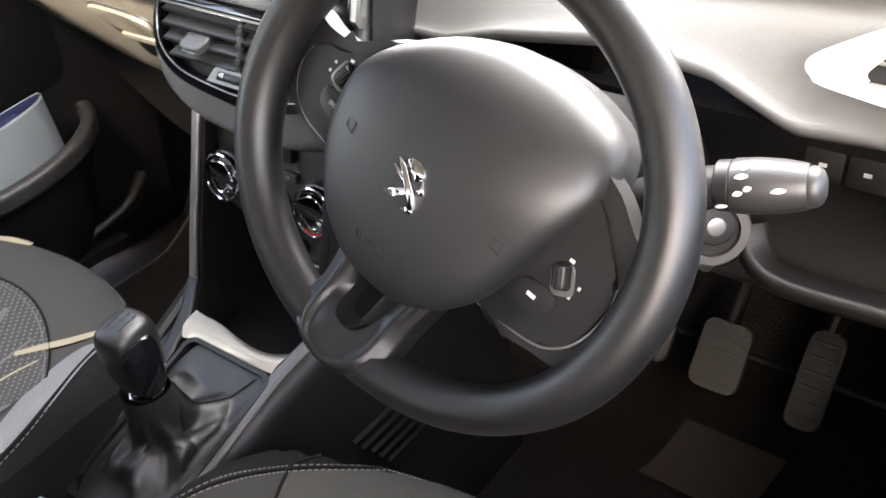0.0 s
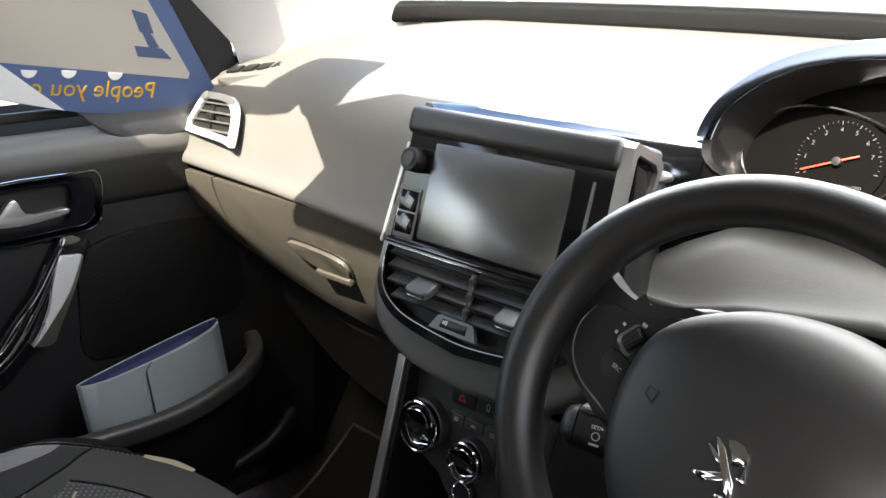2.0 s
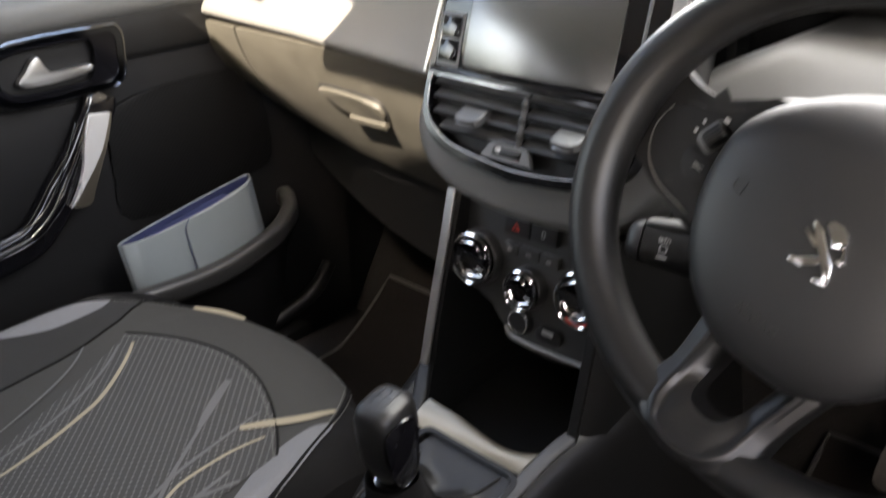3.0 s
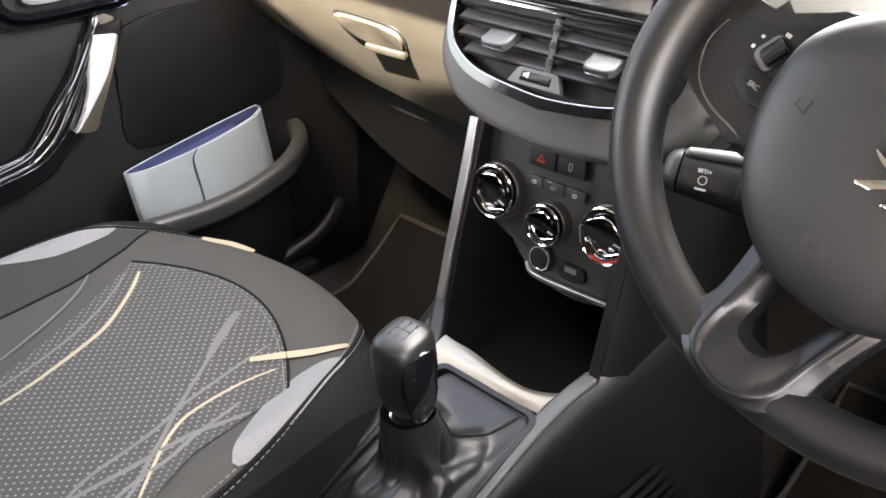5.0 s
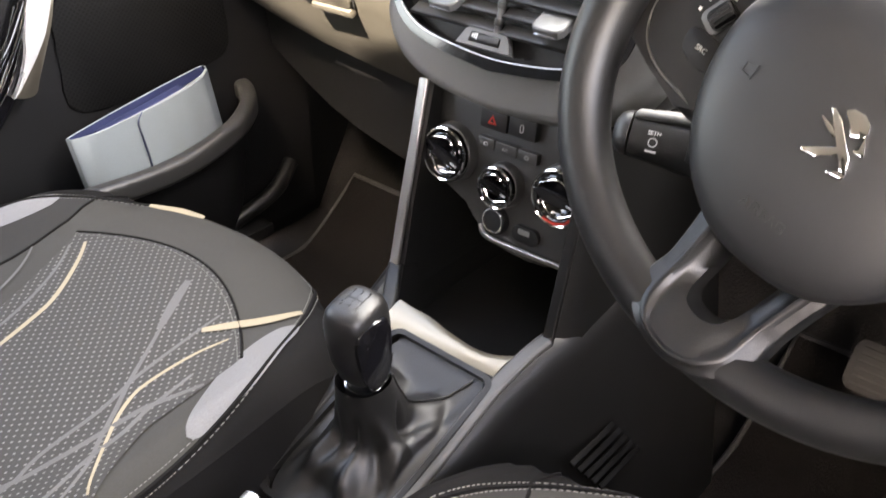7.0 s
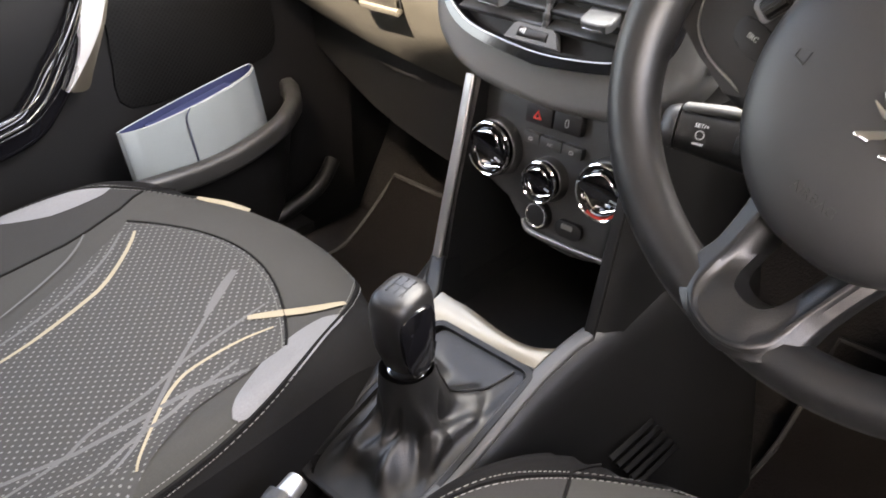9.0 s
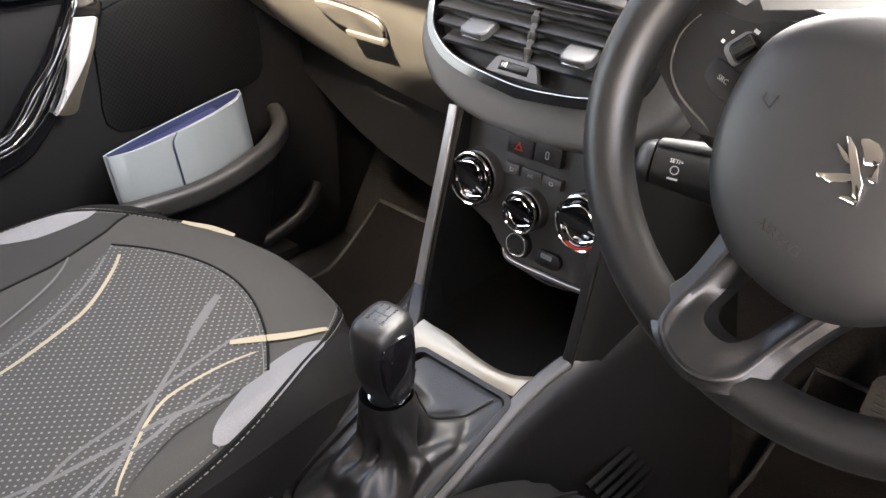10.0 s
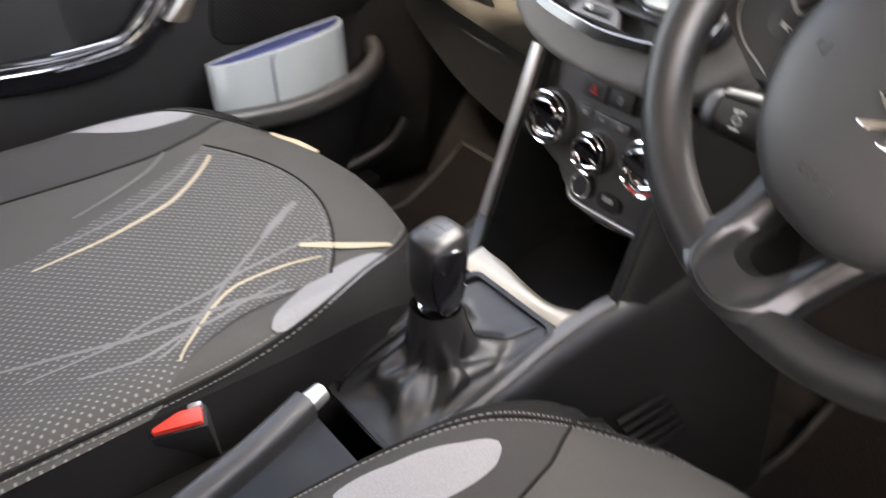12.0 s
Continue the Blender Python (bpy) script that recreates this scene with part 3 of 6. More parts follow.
    inner = both([(-0.1150, -0.012), (-0.1150, -0.038), (-0.1040, -0.0580), (-0.071, -0.0735), (0, -0.0815)])
    v = part("centre_vent", prism(outer, FM @ pose(0, 0, -0.0015), 0.002), BLACK, c, "black air vent pair with level slats")
    part("vent_frame", frame_ring(outer, inner, FM @ pose(0, 0, -0.001), 0.0155, 0.0022), GLOSS, v, "gloss black frame")
    part("frame_bead", tube([FM @ p for p in spline([(x * 1.004, y - 0.0008, 0.0142) for x, y in inner[::3]], 6)], 0.0006, 6), SATIN, v, "fine chrome line")
    for y, w in ((-0.0150, 0.226), (-0.0285, 0.226), (-0.0425, 0.220), (-0.0565, 0.200)):
        for s in (-1, 1):
            sl = part("slat", box((s * w * 0.252, 0, 0), (w * 0.482, 0.0022, 0.0132), 0.0009, FM @ pose(0, y, 0.0068, 40)), SATIN_GREY, v)
            part("slat_edge", box((s * w * 0.252, 0, 0.0064), (w * 0.482, 0.0034, 0.0016), 0.0007, FM @ pose(0, y, 0.0068, 40)), SWITCHGEAR, sl)
    part("divider", rod(FM @ Vector((0, -0.016, 0.0110)), FM @ Vector((0, -0.066, 0.0110)), 0.0030, None, 16, 0.0008), SATIN_GREY, v, "round upright between the slats")
    for y in (-0.0235, -0.0375, -0.0515):
        part("knuckle", rod(FM @ Vector((0, y + 0.0032, 0.0115)), FM @ Vector((0, y - 0.0032, 0.0115)), 0.0042, 0.0036, 16, 0.001), FASCIA, v)
    part("top_bar", box((0, -0.008, 0.006), (0.244, 0.009, 0.015), 0.004, FM), GLOSS, v)
    part("top_bead", box((-0.035, -0.0122, 0.0132), (0.150, 0.0012, 0.0012), 0.0004, FM), CHROME, v)
    for x in (-0.056, 0.055):
        tm = FM @ pose(x, -0.0360, 0.0060, 38) @ plane_at((0, 0, 0), (1, 0, 0), (0, 1, 0))
        to = [(-0.0150, 0.0), (0.0150, 0.0), (0.0150, -0.018), (0.0120, -0.0225), (0.0060, -0.0240), (-0.0060, -0.0240), (-0.0120, -0.0225), (-0.0150, -0.018)]
        tb = part("vent_tab", prism(to[::-1], tm @ pose(0, 0, -0.003), 0.0072, 0.0022, 3), SATIN_GREY, v, "broad rounded grey thumb tab")
        part("tab_edge", box((0, -0.0236, -0.0012), (0.019, 0.0022, 0.0016), 0.0006, tm), CHROME, tb)
    hm = FM @ pose(-0.008, -0.0690, 0.0085, -12)
    wd = part("wheel_housing", frame_ring([(-0.029, -0.0075), (0.029, -0.0075), (0.0225, 0.0050), (0.019, 0.0072), (-0.019, 0.0072), (-0.0225, 0.0050)], [(-0.0165, -0.0042), (0.0165, -0.0042), (0.0160, 0.0030), (0.0150, 0.0042), (-0.0150, 0.0042), (-0.0160, 0.0030)], hm, 0.0075, 0.0012), SATIN_GREY, v, "grey wedge round the airflow wheel")
    tw = part("thumb_wheel", rod(hm @ Vector((-0.0155, 0, 0.003)), hm @ Vector((0.0155, 0, 0.003)), 0.0056, None, 24, 0.001), SWITCHGEAR, wd)
    for i in range(3):
        part("wheel_mark", box((-0.0125 + 0.0022 * i, 0.001, 0.0084), (0.0012, 0.003 + 0.001 * i, 0.0006), 0, hm), WHITE, tw)
    return c


stack = centre_stack()
PM = plane_at((0, 0.437, 0.503), (1, 0, 0), (0, -0.985, 0.17))


def climate_panel():
    c = thing("climate_panel", (0, 0.44, 0.45), "dark plastic climate panel with three round chrome-ringed knobs", "control panel")
    o = smooth_outline([(-0.098, 0.075), (-0.108, 0.02), (-0.098, -0.018), (-0.060, -0.036), (-0.036, -0.046), (-0.026, -0.066), (0.010, -0.074), (0.062, -0.072), (0.086, -0.040), (0.100, -0.018), (0.108, 0.02), (0.098, 0.075), (0, 0.085)], 4)
    part("fascia", prism(o, PM @ pose(0, 0, -0.02), 0.020, 0.004), FASCIA, c)
    for s, r, x, y in ((0, 0.0262, -0.0665, 0.005), (1, 0.0196, -0.0015, -0.0085), (2, 0.0262, 0.0660, 0.004)):
        m = PM @ pose(x, y, 0)
        up = m.to_3x3() @ Vector((0, 0, 1))
        spin = [(r * q, z) for q, z in ((1.34, -0.003), (1.31, 0.006), (1.25, 0.0100), (1.17, 0.0110), (1.10, 0.0090), (1.06, 0.002))]
        b = part("knob_base", loft([[m @ Vector((0.84 * q * math.cos(a), 0.84 * q * math.sin(a), z)) for a in np.linspace(0, 2 * math.pi, 40, endpoint=False)] for q, z in spin]), FASCIA, c, "raised grey collar")
        dish = [(r * q, z) for q, z in ((1.05, 0.000), (1.05, 0.0120), (1.02, 0.0165), (0.95, 0.0180), (0.86, 0.0165), (0.70, 0.0120), (0.45, 0.0095), (0.15, 0.0088))]
        k = part("knob", loft([[m @ Vector((0.84 * q * math.cos(a), 0.84 * q * math.sin(a), z)) for a in np.linspace(0, 2 * math.pi, 40, endpoint=False)] for q, z in dish]), GLOSS, b, "gloss black dished rotary knob")
        ring = [m @ Vector((r * 0.975 * math.cos(a), r * 0.975 * math.sin(a), 0.0172)) for a in np.linspace(0, 2 * math.pi, 40, endpoint=False)]
        part("chrome_ring", sweep(ring, disc(0.0015, 8), up, True), CHROME, k, "chrome ring")
        q = m @ pose(0, 0, 0, 0, 0, (-22, -14, -10)[s])
        part("grip", prism(smooth_outline([(-r * 0.90, -r * 0.10), (-r * 0.40, -r * 0.26), (r * 0.30, -r * 0.20), (r * 0.90, -r * 0.02), (r * 0.90, r * 0.12), (r * 0.40, r * 0.26), (-r * 0.30, r * 0.20), (-r * 0.90, r * 0.04)], 4), q @ pose(0, 0, 0.009), 0.0105, 0.004, 3), GLOSS, k, "gloss black grip bar")
        for sg in (-1, 1):
            bow = [q @ Vector((sg * e * r, sg * r * (0.22 + 0.42 * math.sin(math.pi * (e + 0.82) / 1.50) ** 1.3), 0.0175)) for e in np.linspace(-0.80, 0.62, 16)]
            part("chrome_arc", sweep(bow, disc(0.0011, 8), up, scale=lambda t: 0.35 + 0.65 * math.sin(math.pi * t)), CHROME, k, "curved chrome inlay")
        part("pointer", box((r * 0.62, 0, 0.0200), (r * 0.30, 0.0012, 0.0006), 0, q), WHITE, k)
        if s == 2:
            arc = [m @ Vector((r * 0.90 * math.cos(a), r * 0.90 * math.sin(a), 0.0172)) for a in np.linspace(radians(-118), radians(-35), 10)]
            part("red_arc", sweep(arc, disc(0.0015, 6), up), RED, k, "red warm-air mark")
    for i in range(2):
        b = part("button", box((-0.019 + 0.0325 * i, 0.0505 + 0.001 * i, 0.003), (0.0310, 0.0195, 0.009), 0.002, PM), SWITCHGEAR, c)
        part("button_lip", box((-0.019 + 0.0325 * i, 0.0590 + 0.001 * i, 0.0068), (0.0290, 0.0022, 0.0020), 0.0007, PM), FASCIA, b)
        if i == 0:
            part("warning_triangle", frame_ring([(0, 0.0048), (-0.0050, -0.0038), (0.0050, -0.0038)], [(0, 0.0022), (-0.0028, -0.0025), (0.0028, -0.0025)], PM @ pose(-0.020, 0.0500, 0.0076), 0.0006), RED, b, "red warning triangle")
        else:
            part("mark", frame_ring(rrect(0.0040, 0.0075, 0.0015, 3), rrect(0.0026, 0.0060, 0.0008, 3), PM @ pose(0.0135, 0.0510, 0.0076), 0.0005), GREYMARK, b)
    for i in range(3):
        x = (-0.0258, -0.0030, 0.0215)[i]
        b = part("button", box((x, 0.0262, 0.002), ((0.0185, 0.0250, 0.0225)[i], 0.0108, 0.008), 0.0015, PM), FASCIA, c, "small grey button")
        if i == 1:
            writing("button_lettering", "A/C", PM @ pose(x, 0.0255, 0.0061), 0.0042, GREYMARK, b)
        else:
            part("mark", frame_ring(rrect(0.0048, 0.0034, 0.0012, 3), rrect(0.0034, 0.0020, 0.0006, 3), PM @ pose(x, 0.0255, 0.0060), 0.0005), GREYMARK, b)
    m = PM @ pose(-0.0075, -0.0465, 0)
    l = part("lighter_socket", rod(m @ Vector((0, 0, -0.002)), m @ Vector((0, 0, 0.006)), 0.0155, 0.014, 28, 0.001), BLACK, c)
    ring = [m @ Vector((0.0115 * math.cos(a), 0.0115 * math.sin(a), 0.0062)) for a in np.linspace(0, 2 * math.pi, 28, endpoint=False)]
    part("chrome_ring", sweep(ring, disc(0.0011, 6), m.to_3x3() @ Vector((0, 0, 1)), True), CHROME, l)
    part("usb_port", prism(rrect(0.030, 0.016, 0.007), PM @ pose(0.0300, -0.0490, 0), 0.005, 0.001), BLACK, c)
    part("usb_slot", prism(rrect(0.013, 0.005, 0.001, 2), PM @ pose(0.0290, -0.0460, 0.005), 0.0006), SATIN, c)
    part("trim_bar", sweep([PM @ Vector(p) for p in spline([(-0.026, -0.058, 0.0), (-0.014, -0.067, 0.002), (0.04, -0.0665, 0.003), (0.098, -0.0640, 0.003)], 5)], rrect(0.004, 0.005, 0.001), (0, 0, 1)), SATIN, c, "silver bar")
    return c


climate_panel()


# ---- tunnel console, gear lever, handbrake ----
def console():
    c = thing("tunnel_console", (0, 0.2, 0.03), "dark plastic tunnel console with silver edge strips and open tray", "centre console")

    # stations along the tunnel: y, half width at the top, height of the top, half width at the floor
    st = [(0.64, 0.112, 0.415, 0.17), (0.46, 0.112, 0.410, 0.17), (0.40, 0.106, 0.402, 0.165), (0.36, 0.098, 0.390, 0.155), (0.30, 0.090, 0.368, 0.145), (0.20, 0.088, 0.332, 0.135), (0.08, 0.088, 0.308, 0.13), (-0.10, 0.086, 0.300, 0.13), (-0.60, 0.086, 0.290, 0.13)]
    for s in (-1, 1):
        rings = []
        for y, w, z, f in st:
            rings.append([Vector((s * p, y, q)) for p, q in ((f, 0.02), (f * 0.5 + w * 0.55, z * 0.55), (w + 0.015, z - 0.040), (w + 0.0125, z - 0.022), (w + 0.007, z - 0.008), (w, z - 0.001), (w - 0.008, z + 0.001), (w - 0.014, z - 0.002), (w - 0.018, z - 0.012), (w - 0.020, 0.02))])
        part("side_wall", loft(rings), HARD, c)
    part("rear_deck", loft([[Vector((x, y, q)) for x, q in ((-w + 0.010, z - 0.008), (w - 0.010, z - 0.008), (w - 0.010, 0.05), (-w + 0.010, 0.05))] for y, w, z, f in [(0.115, 0.088, 0.314, 0)] + st[6:]]), HARD, c)
    part("left_deck", loft([[Vector((x, y, q)) for x, q in ((-w + 0.010, z - 0.004), (-0.036, z - 0.003), (-0.036, 0.05), (-w + 0.010, 0.05))] for y, w, z, f in [(0.318, 0.092, 0.373, 0)] + st[4:7]]), HARD, c)
    part("tray_floor", box((0, 0.47, 0.315), (0.19, 0.24, 0.02), 0.006), BLACK, c)
    part("tray_back", box((0, 0.60, 0.45), (0.21, 0.02, 0.32), 0.004), BLACK, c)
    # legs that carry the stack, with bright front edges
    for s in (-1, 1):
        leg = part("leg", loft([[Vector((s * x, y, z)) for x, y in ((0.088, y0), (0.096, y0 - 0.003), (0.104, y0 + 0.003), (0.108 + 0.006 * (s > 0), y0 + 0.02), (0.110 + 0.010 * (s > 0), 0.60), (0.088, 0.60))] for z, y0 in ((0.36, 0.373), (0.45, 0.396), (0.52, 0.418), (0.575, 0.436))]), HARD, c)
        part("edge_strip", sweep(spline([(s * 0.096, 0.372, 0.385), (s * 0.096, 0.391, 0.45), (s * 0.096, 0.413, 0.52), (s * 0.098, 0.432, 0.576)], 4), rrect(0.011, 0.005, 0.002), (0, -1, 0.2)), SATIN if s < 0 else HARD, leg)
    # bowed bright bar ahead of the gaiter
    bar = [(-0.058, 0.344, 0.3835), (-0.044, 0.343, 0.383), (-0.020, 0.343, 0.3825), (0.010, 0.339, 0.381), (0.040, 0.337, 0.380), (0.062, 0.340, 0.381), (0.082, 0.349, 0.3845)]
    low = [(-0.056, 0.312, 0.371), (-0.040, 0.316, 0.372), (-0.020, 0.317, 0.3725), (0.010, 0.319, 0.373), (0.040, 0.321, 0.374), (0.060, 0.322, 0.374), (0.076, 0.323, 0.3745)]
    top, bot = spline(bar, 4), spline(low, 4)
    nb = len(top) - 1
    part("front_bar", sheet(lambda u, v: top[round(u * nb)].lerp(bot[round(u * nb)], v) + Vector((0, 0, 0.006 * math.sin(math.pi * (0.15 + 0.7 * v)))), nb, 8, 0.012), CHAMPAGNE, c, "satin champagne bar across the front of the gaiter")
    part("gaiter_frame", frame_ring(rrect(0.123, 0.192, 0.012, 4), rrect(0.113, 0.182, 0.010, 4), plane_at((0.022, 0.2310, 0.3405), (1, 0, 0), (0, -0.340, 0.940)), 0.007, 0.002), HARD, c)
    for s, x in ((-1, -0.050), (1, 0.083)):
        part("edge_bead", sweep(spline(([(-0.098, 0.380, 0.393), (-0.088, 0.366, 0.391), (-0.068, 0.338, 0.382), (-0.056, 0.305, 0.369)] if s < 0 else [(0.094, 0.376, 0.3945), (0.088, 0.350, 0.3855)]) + [(x, 0.28 if s < 0 else 0.30, 0.360 if s < 0 else 0.367), (x, 0.20, 0.331), (x, 0.08, 0.309), (x, -0.1, 0.300)], 5), rrect(0.016, 0.010, 0.004), (0, 0, 1)), HARD if s < 0 else SATIN_GREY, c, "" if s < 0 else "satin grey edge strip beside the gaiter")
    for i in range(5):
        part("air_slot", box((0, 0, 0), (0.006, 0.070, 0.0036), 0.0014, pose(0.1420 + 0.0024 * i, 0.390 + 0.0095 * i, 0.287 - 0.0137 * i, 0, 28, 0)), FRIT, c)
    return c


console()


def gear_lever():
    g = thing("gear_lever", (0.01, 0.21, 0.34), "black gear lever with leatherette gaiter and rounded knob", "gear lever")

    def gaiter(u, v):
        """A flat skirt in the frame that gathers into a narrow sleeve."""
        a = 2 * math.pi * u
        ca, sa = math.cos(a), math.sin(a)
        k = v
        f = 1 - 0.46 * min(1, k / 0.42) ** 0.8 - 0.14 * max(0, (k - 0.42) / 0.58)
        e = 0.36 + 0.54 * min(1, k / 0.5)
        bx, by = 0.0570 * f, 0.0920 * f * (1 - 0.38 * min(1, k / 0.5))
        cx, cy = 0.022 - 0.001 * k, 0.231 - 0.010 * k
        x = bx * abs(ca) ** e * (1 if ca > 0 else -1)
        y = by * abs(sa) ** e * (1 if sa > 0 else -1)
        z = 0.342 + 0.36 * y * (1 - k) + 0.070 * max(0, (k - 0.18) / 0.82) ** 1.1
        near = max(0, -sa) ** 0.7
        swag = math.exp(-((k - 0.26) / 0.10) ** 2)
        env = math.sin(math.pi * min(1, k * 1.25)) ** 1.2
        fold = 0.0100 * swag * (0.45 + 0.55 * math.sin(3 * a + 0.6)) + 0.0060 * env * (0.7 * math.sin(5 * a + 1.3 + 2.0 * k) + 0.5 * near * math.sin(9 * a + 7 * k) + 0.5 * max(0, ca) * math.sin(6 * a + 8 * k))
        crease = -0.0075 * env * max(0, math.sin(4 * a + 2.2 - 3 * k)) ** 8
        r = 1 + (fold * 0.6 + crease) / max(0.02, math.hypot(x, y))
        return Vector((cx + x * r, cy + y * r, z + fold * 0.85 + crease * 0.5))
    part("gaiter", sheet(gaiter, 128, 40), LEATHER, g, "creased black leatherette gaiter")
    seam = [gaiter(0.18, v) + Vector((0.001, -0.0005, 0.0015)) for v in np.linspace(0.03, 0.95, 24)]
    part("gaiter_seam", tube(seam, 0.0013, 6), LEATHER, g)
    part("collar", rod((0.0205, 0.222, 0.402), (0.021, 0.222, 0.410), 0.0175, 0.017, 28, 0.002), CHROME, g, "thin chrome collar")
    # knob: rounded block, leaning towards the driver
    km = pose(0.022, 0.220, 0.455, 6, 3, 9) @ Matrix.Scale(0.93, 4)
    rings = []
    for z, wx, wy, e in ((-0.042, 0.0150, 0.016, 0.8), (-0.038, 0.0185, 0.020, 0.72), (-0.016, 0.0220, 0.0245, 0.62), (0.012, 0.0230, 0.0265, 0.58), (0.030, 0.0222, 0.026, 0.58), (0.038, 0.0202, 0.024, 0.6), (0.0425, 0.0165, 0.020, 0.62), (0.0440, 0.0110, 0.014, 0.7), (0.0445, 0.004, 0.005, 0.9)):
        ring = []
        for i in range(32):
            a = 2 * math.pi * i / 32
            ca, sa = math.cos(a), math.sin(a)
            ring.append(km @ Vector((wx * abs(ca) ** e * (1 if ca > 0 else -1), wy * abs(sa) ** e * (1 if sa > 0 else -1), z)))
        rings.append(ring)
    k = part("knob", loft(rings), RIM, g, "rounded black knob")
    part("knob_inlay", prism(smooth_outline([(-0.017, 0.030), (0.010, 0.034), (0.017, 0.022), (0.014, -0.015), (0.006, -0.036), (-0.010, -0.036), (-0.018, -0.01)], 4), km @ plane_at((0.0195, -0.005, -0.002), (0, 1, 0), (1, -0.22, 0)), 0.0045, 0.002), GLOSS, k, "gloss black side inlay")
    part("inlay_edge", tube([km @ plane_at((0.0225, -0.005, -0.002), (0, 1, 0), (1, -0.22, 0)) @ Vector(p) for p in spline([(0.016, -0.012, 0), (0.009, -0.033, 0.0005), (0.0, -0.0385, 0.0005), (-0.010, -0.037, 0), (-0.017, -0.014, 0)], 6)], 0.0011, 6), CHROME, k, "chrome lower edge of the inlay")
    for i, (a, b) in enumerate((("1", "2"), ("3", "4"), ("5", "R"))):
        x = -0.0075 + 0.0075 * i
        part("gate_mark", box((x, 0.0025, 0.0442), (0.0008, 0.009, 0.0010), 0, km), HARD, k)
        writing("gate_figure", a, km @ pose(x, 0.0115, 0.0440), 0.0068, HARD, k, 0.0006)
        writing("gate_figure", b, km @ pose(x, -0.0065, 0.0440), 0.0068, HARD, k, 0.0006)
    part("gate_mark", box((0, 0.0025, 0.0442), (0.0155, 0.0008, 0.0010), 0, km), HARD, k)
    return g


gear_lever()


def handbrake():
    h = thing("handbrake", (0.04, -0.1, 0.29), "dark handbrake lever with chrome button, beside the seats", "handbrake")
    p = spline([(0.055, -0.16, 0.315), (0.052, -0.08, 0.330), (0.038, 0.02, 0.352), (0.022, 0.085, 0.364)], 6)
    part("grip", sweep(p, rrect(0.025, 0.029, 0.010), (0, 0, 1)), GRIP, h, "soft dark grey grip")
    part("release_button", rod((0.022, 0.085, 0.364), (0.018, 0.104, 0.368), 0.010, 0.009, 20, 0.002), SATIN, h, "satin metal release button")
    part("boot", box((0.05, -0.20, 0.305), (0.06, 0.12, 0.04), 0.012), LEATHER, h)
    return h


handbrake()


def belt_buckle():
    b = thing("belt_buckle", (-0.05, -0.05, 0.29), "black belt buckle with a red release button", "seat belt")
    m = pose(-0.038, -0.004, 0.345, 15, -8, 68)
    part("housing", box((0, 0, -0.030), (0.050, 0.025, 0.070), 0.005, m), BLACK, b)
    part("release_button", box((0, -0.002, 0.0060), (0.042, 0.015, 0.009), 0.002, m), RED, b, "red push button")
    part("latch_tip", box((0.016, 0.0075, 0.0070), (0.012, 0.006, 0.008), 0.002, m), SATIN, b, "bright latch plate")
    part("stalk", box((0, 0, -0.090), (0.028, 0.012, 0.06), 0.003, m), BLACK, b)
    return b


belt_buckle()


def rear_mirror():
    t = thing("rear_view_mirror", (0, 0.36, 1.08), "black rear-view mirror on a stalk under the roof", "mirror")
    m = pose(0.03, 0.20, 1.050, 10, 0, 12)
    part("housing", box((0, 0.012, 0), (0.24, 0.035, 0.068), 0.016, m, seg=3), BLACK, t)
    part("mirror_glass", box((0, -0.0075, 0), (0.215, 0.003, 0.050), 0.001, m), CHROME, t)
    part("stalk", tube([(0.03, 0.215, 1.055), (0.03, 0.235, 1.075), (0.03, 0.245, 1.088)], 0.010), BLACK, t)


rear_mirror()


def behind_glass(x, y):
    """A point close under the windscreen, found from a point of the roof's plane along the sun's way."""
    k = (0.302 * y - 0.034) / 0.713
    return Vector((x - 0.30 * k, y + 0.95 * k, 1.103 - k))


def sun_boards():
    # unseen boards added to block sun; their outlines shape the lit patch
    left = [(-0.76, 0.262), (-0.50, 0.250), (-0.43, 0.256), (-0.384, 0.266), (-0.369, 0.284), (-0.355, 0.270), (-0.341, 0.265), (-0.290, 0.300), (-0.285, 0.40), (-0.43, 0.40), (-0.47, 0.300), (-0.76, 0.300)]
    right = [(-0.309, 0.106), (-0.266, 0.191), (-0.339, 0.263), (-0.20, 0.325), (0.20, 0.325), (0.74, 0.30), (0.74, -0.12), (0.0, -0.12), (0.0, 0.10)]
    for o, nm in ((left, "unseen pale board under the windscreen, outlined to cut the passenger-side sun patch"), (right, "unseen pale board under the windscreen, added to keep sun off the driver's side")):
        v = thing("sun_board", behind_glass(*o[0]), nm, "sun visor")
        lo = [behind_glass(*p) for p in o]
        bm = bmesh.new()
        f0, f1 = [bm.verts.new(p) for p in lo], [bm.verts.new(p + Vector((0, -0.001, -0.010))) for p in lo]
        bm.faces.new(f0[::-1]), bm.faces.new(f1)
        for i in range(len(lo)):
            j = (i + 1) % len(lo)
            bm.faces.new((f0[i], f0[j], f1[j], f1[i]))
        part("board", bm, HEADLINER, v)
    # unseen sheet added to stop the sun at the glovebox's lower edge
    head = part("trim_sun_mask_header", prism([(-0.80, -0.30), (-0.12, -0.30), (-0.12, 0.026), (-0.15, 0.026), (-0.305, 0.034), (-0.415, 0.050), (-0.49, 0.064), (-0.56, 0.095), (-0.80, 0.097)], pose(0, 0, 1.105), 0.006, 0.002), HEADLINER)
    tagged(head, "unseen pale sheet at the roof edge, masking sun over the passenger", "trim", kind="structure")


sun_boards()

# ---- steering wheel and column ----
TURN = 20
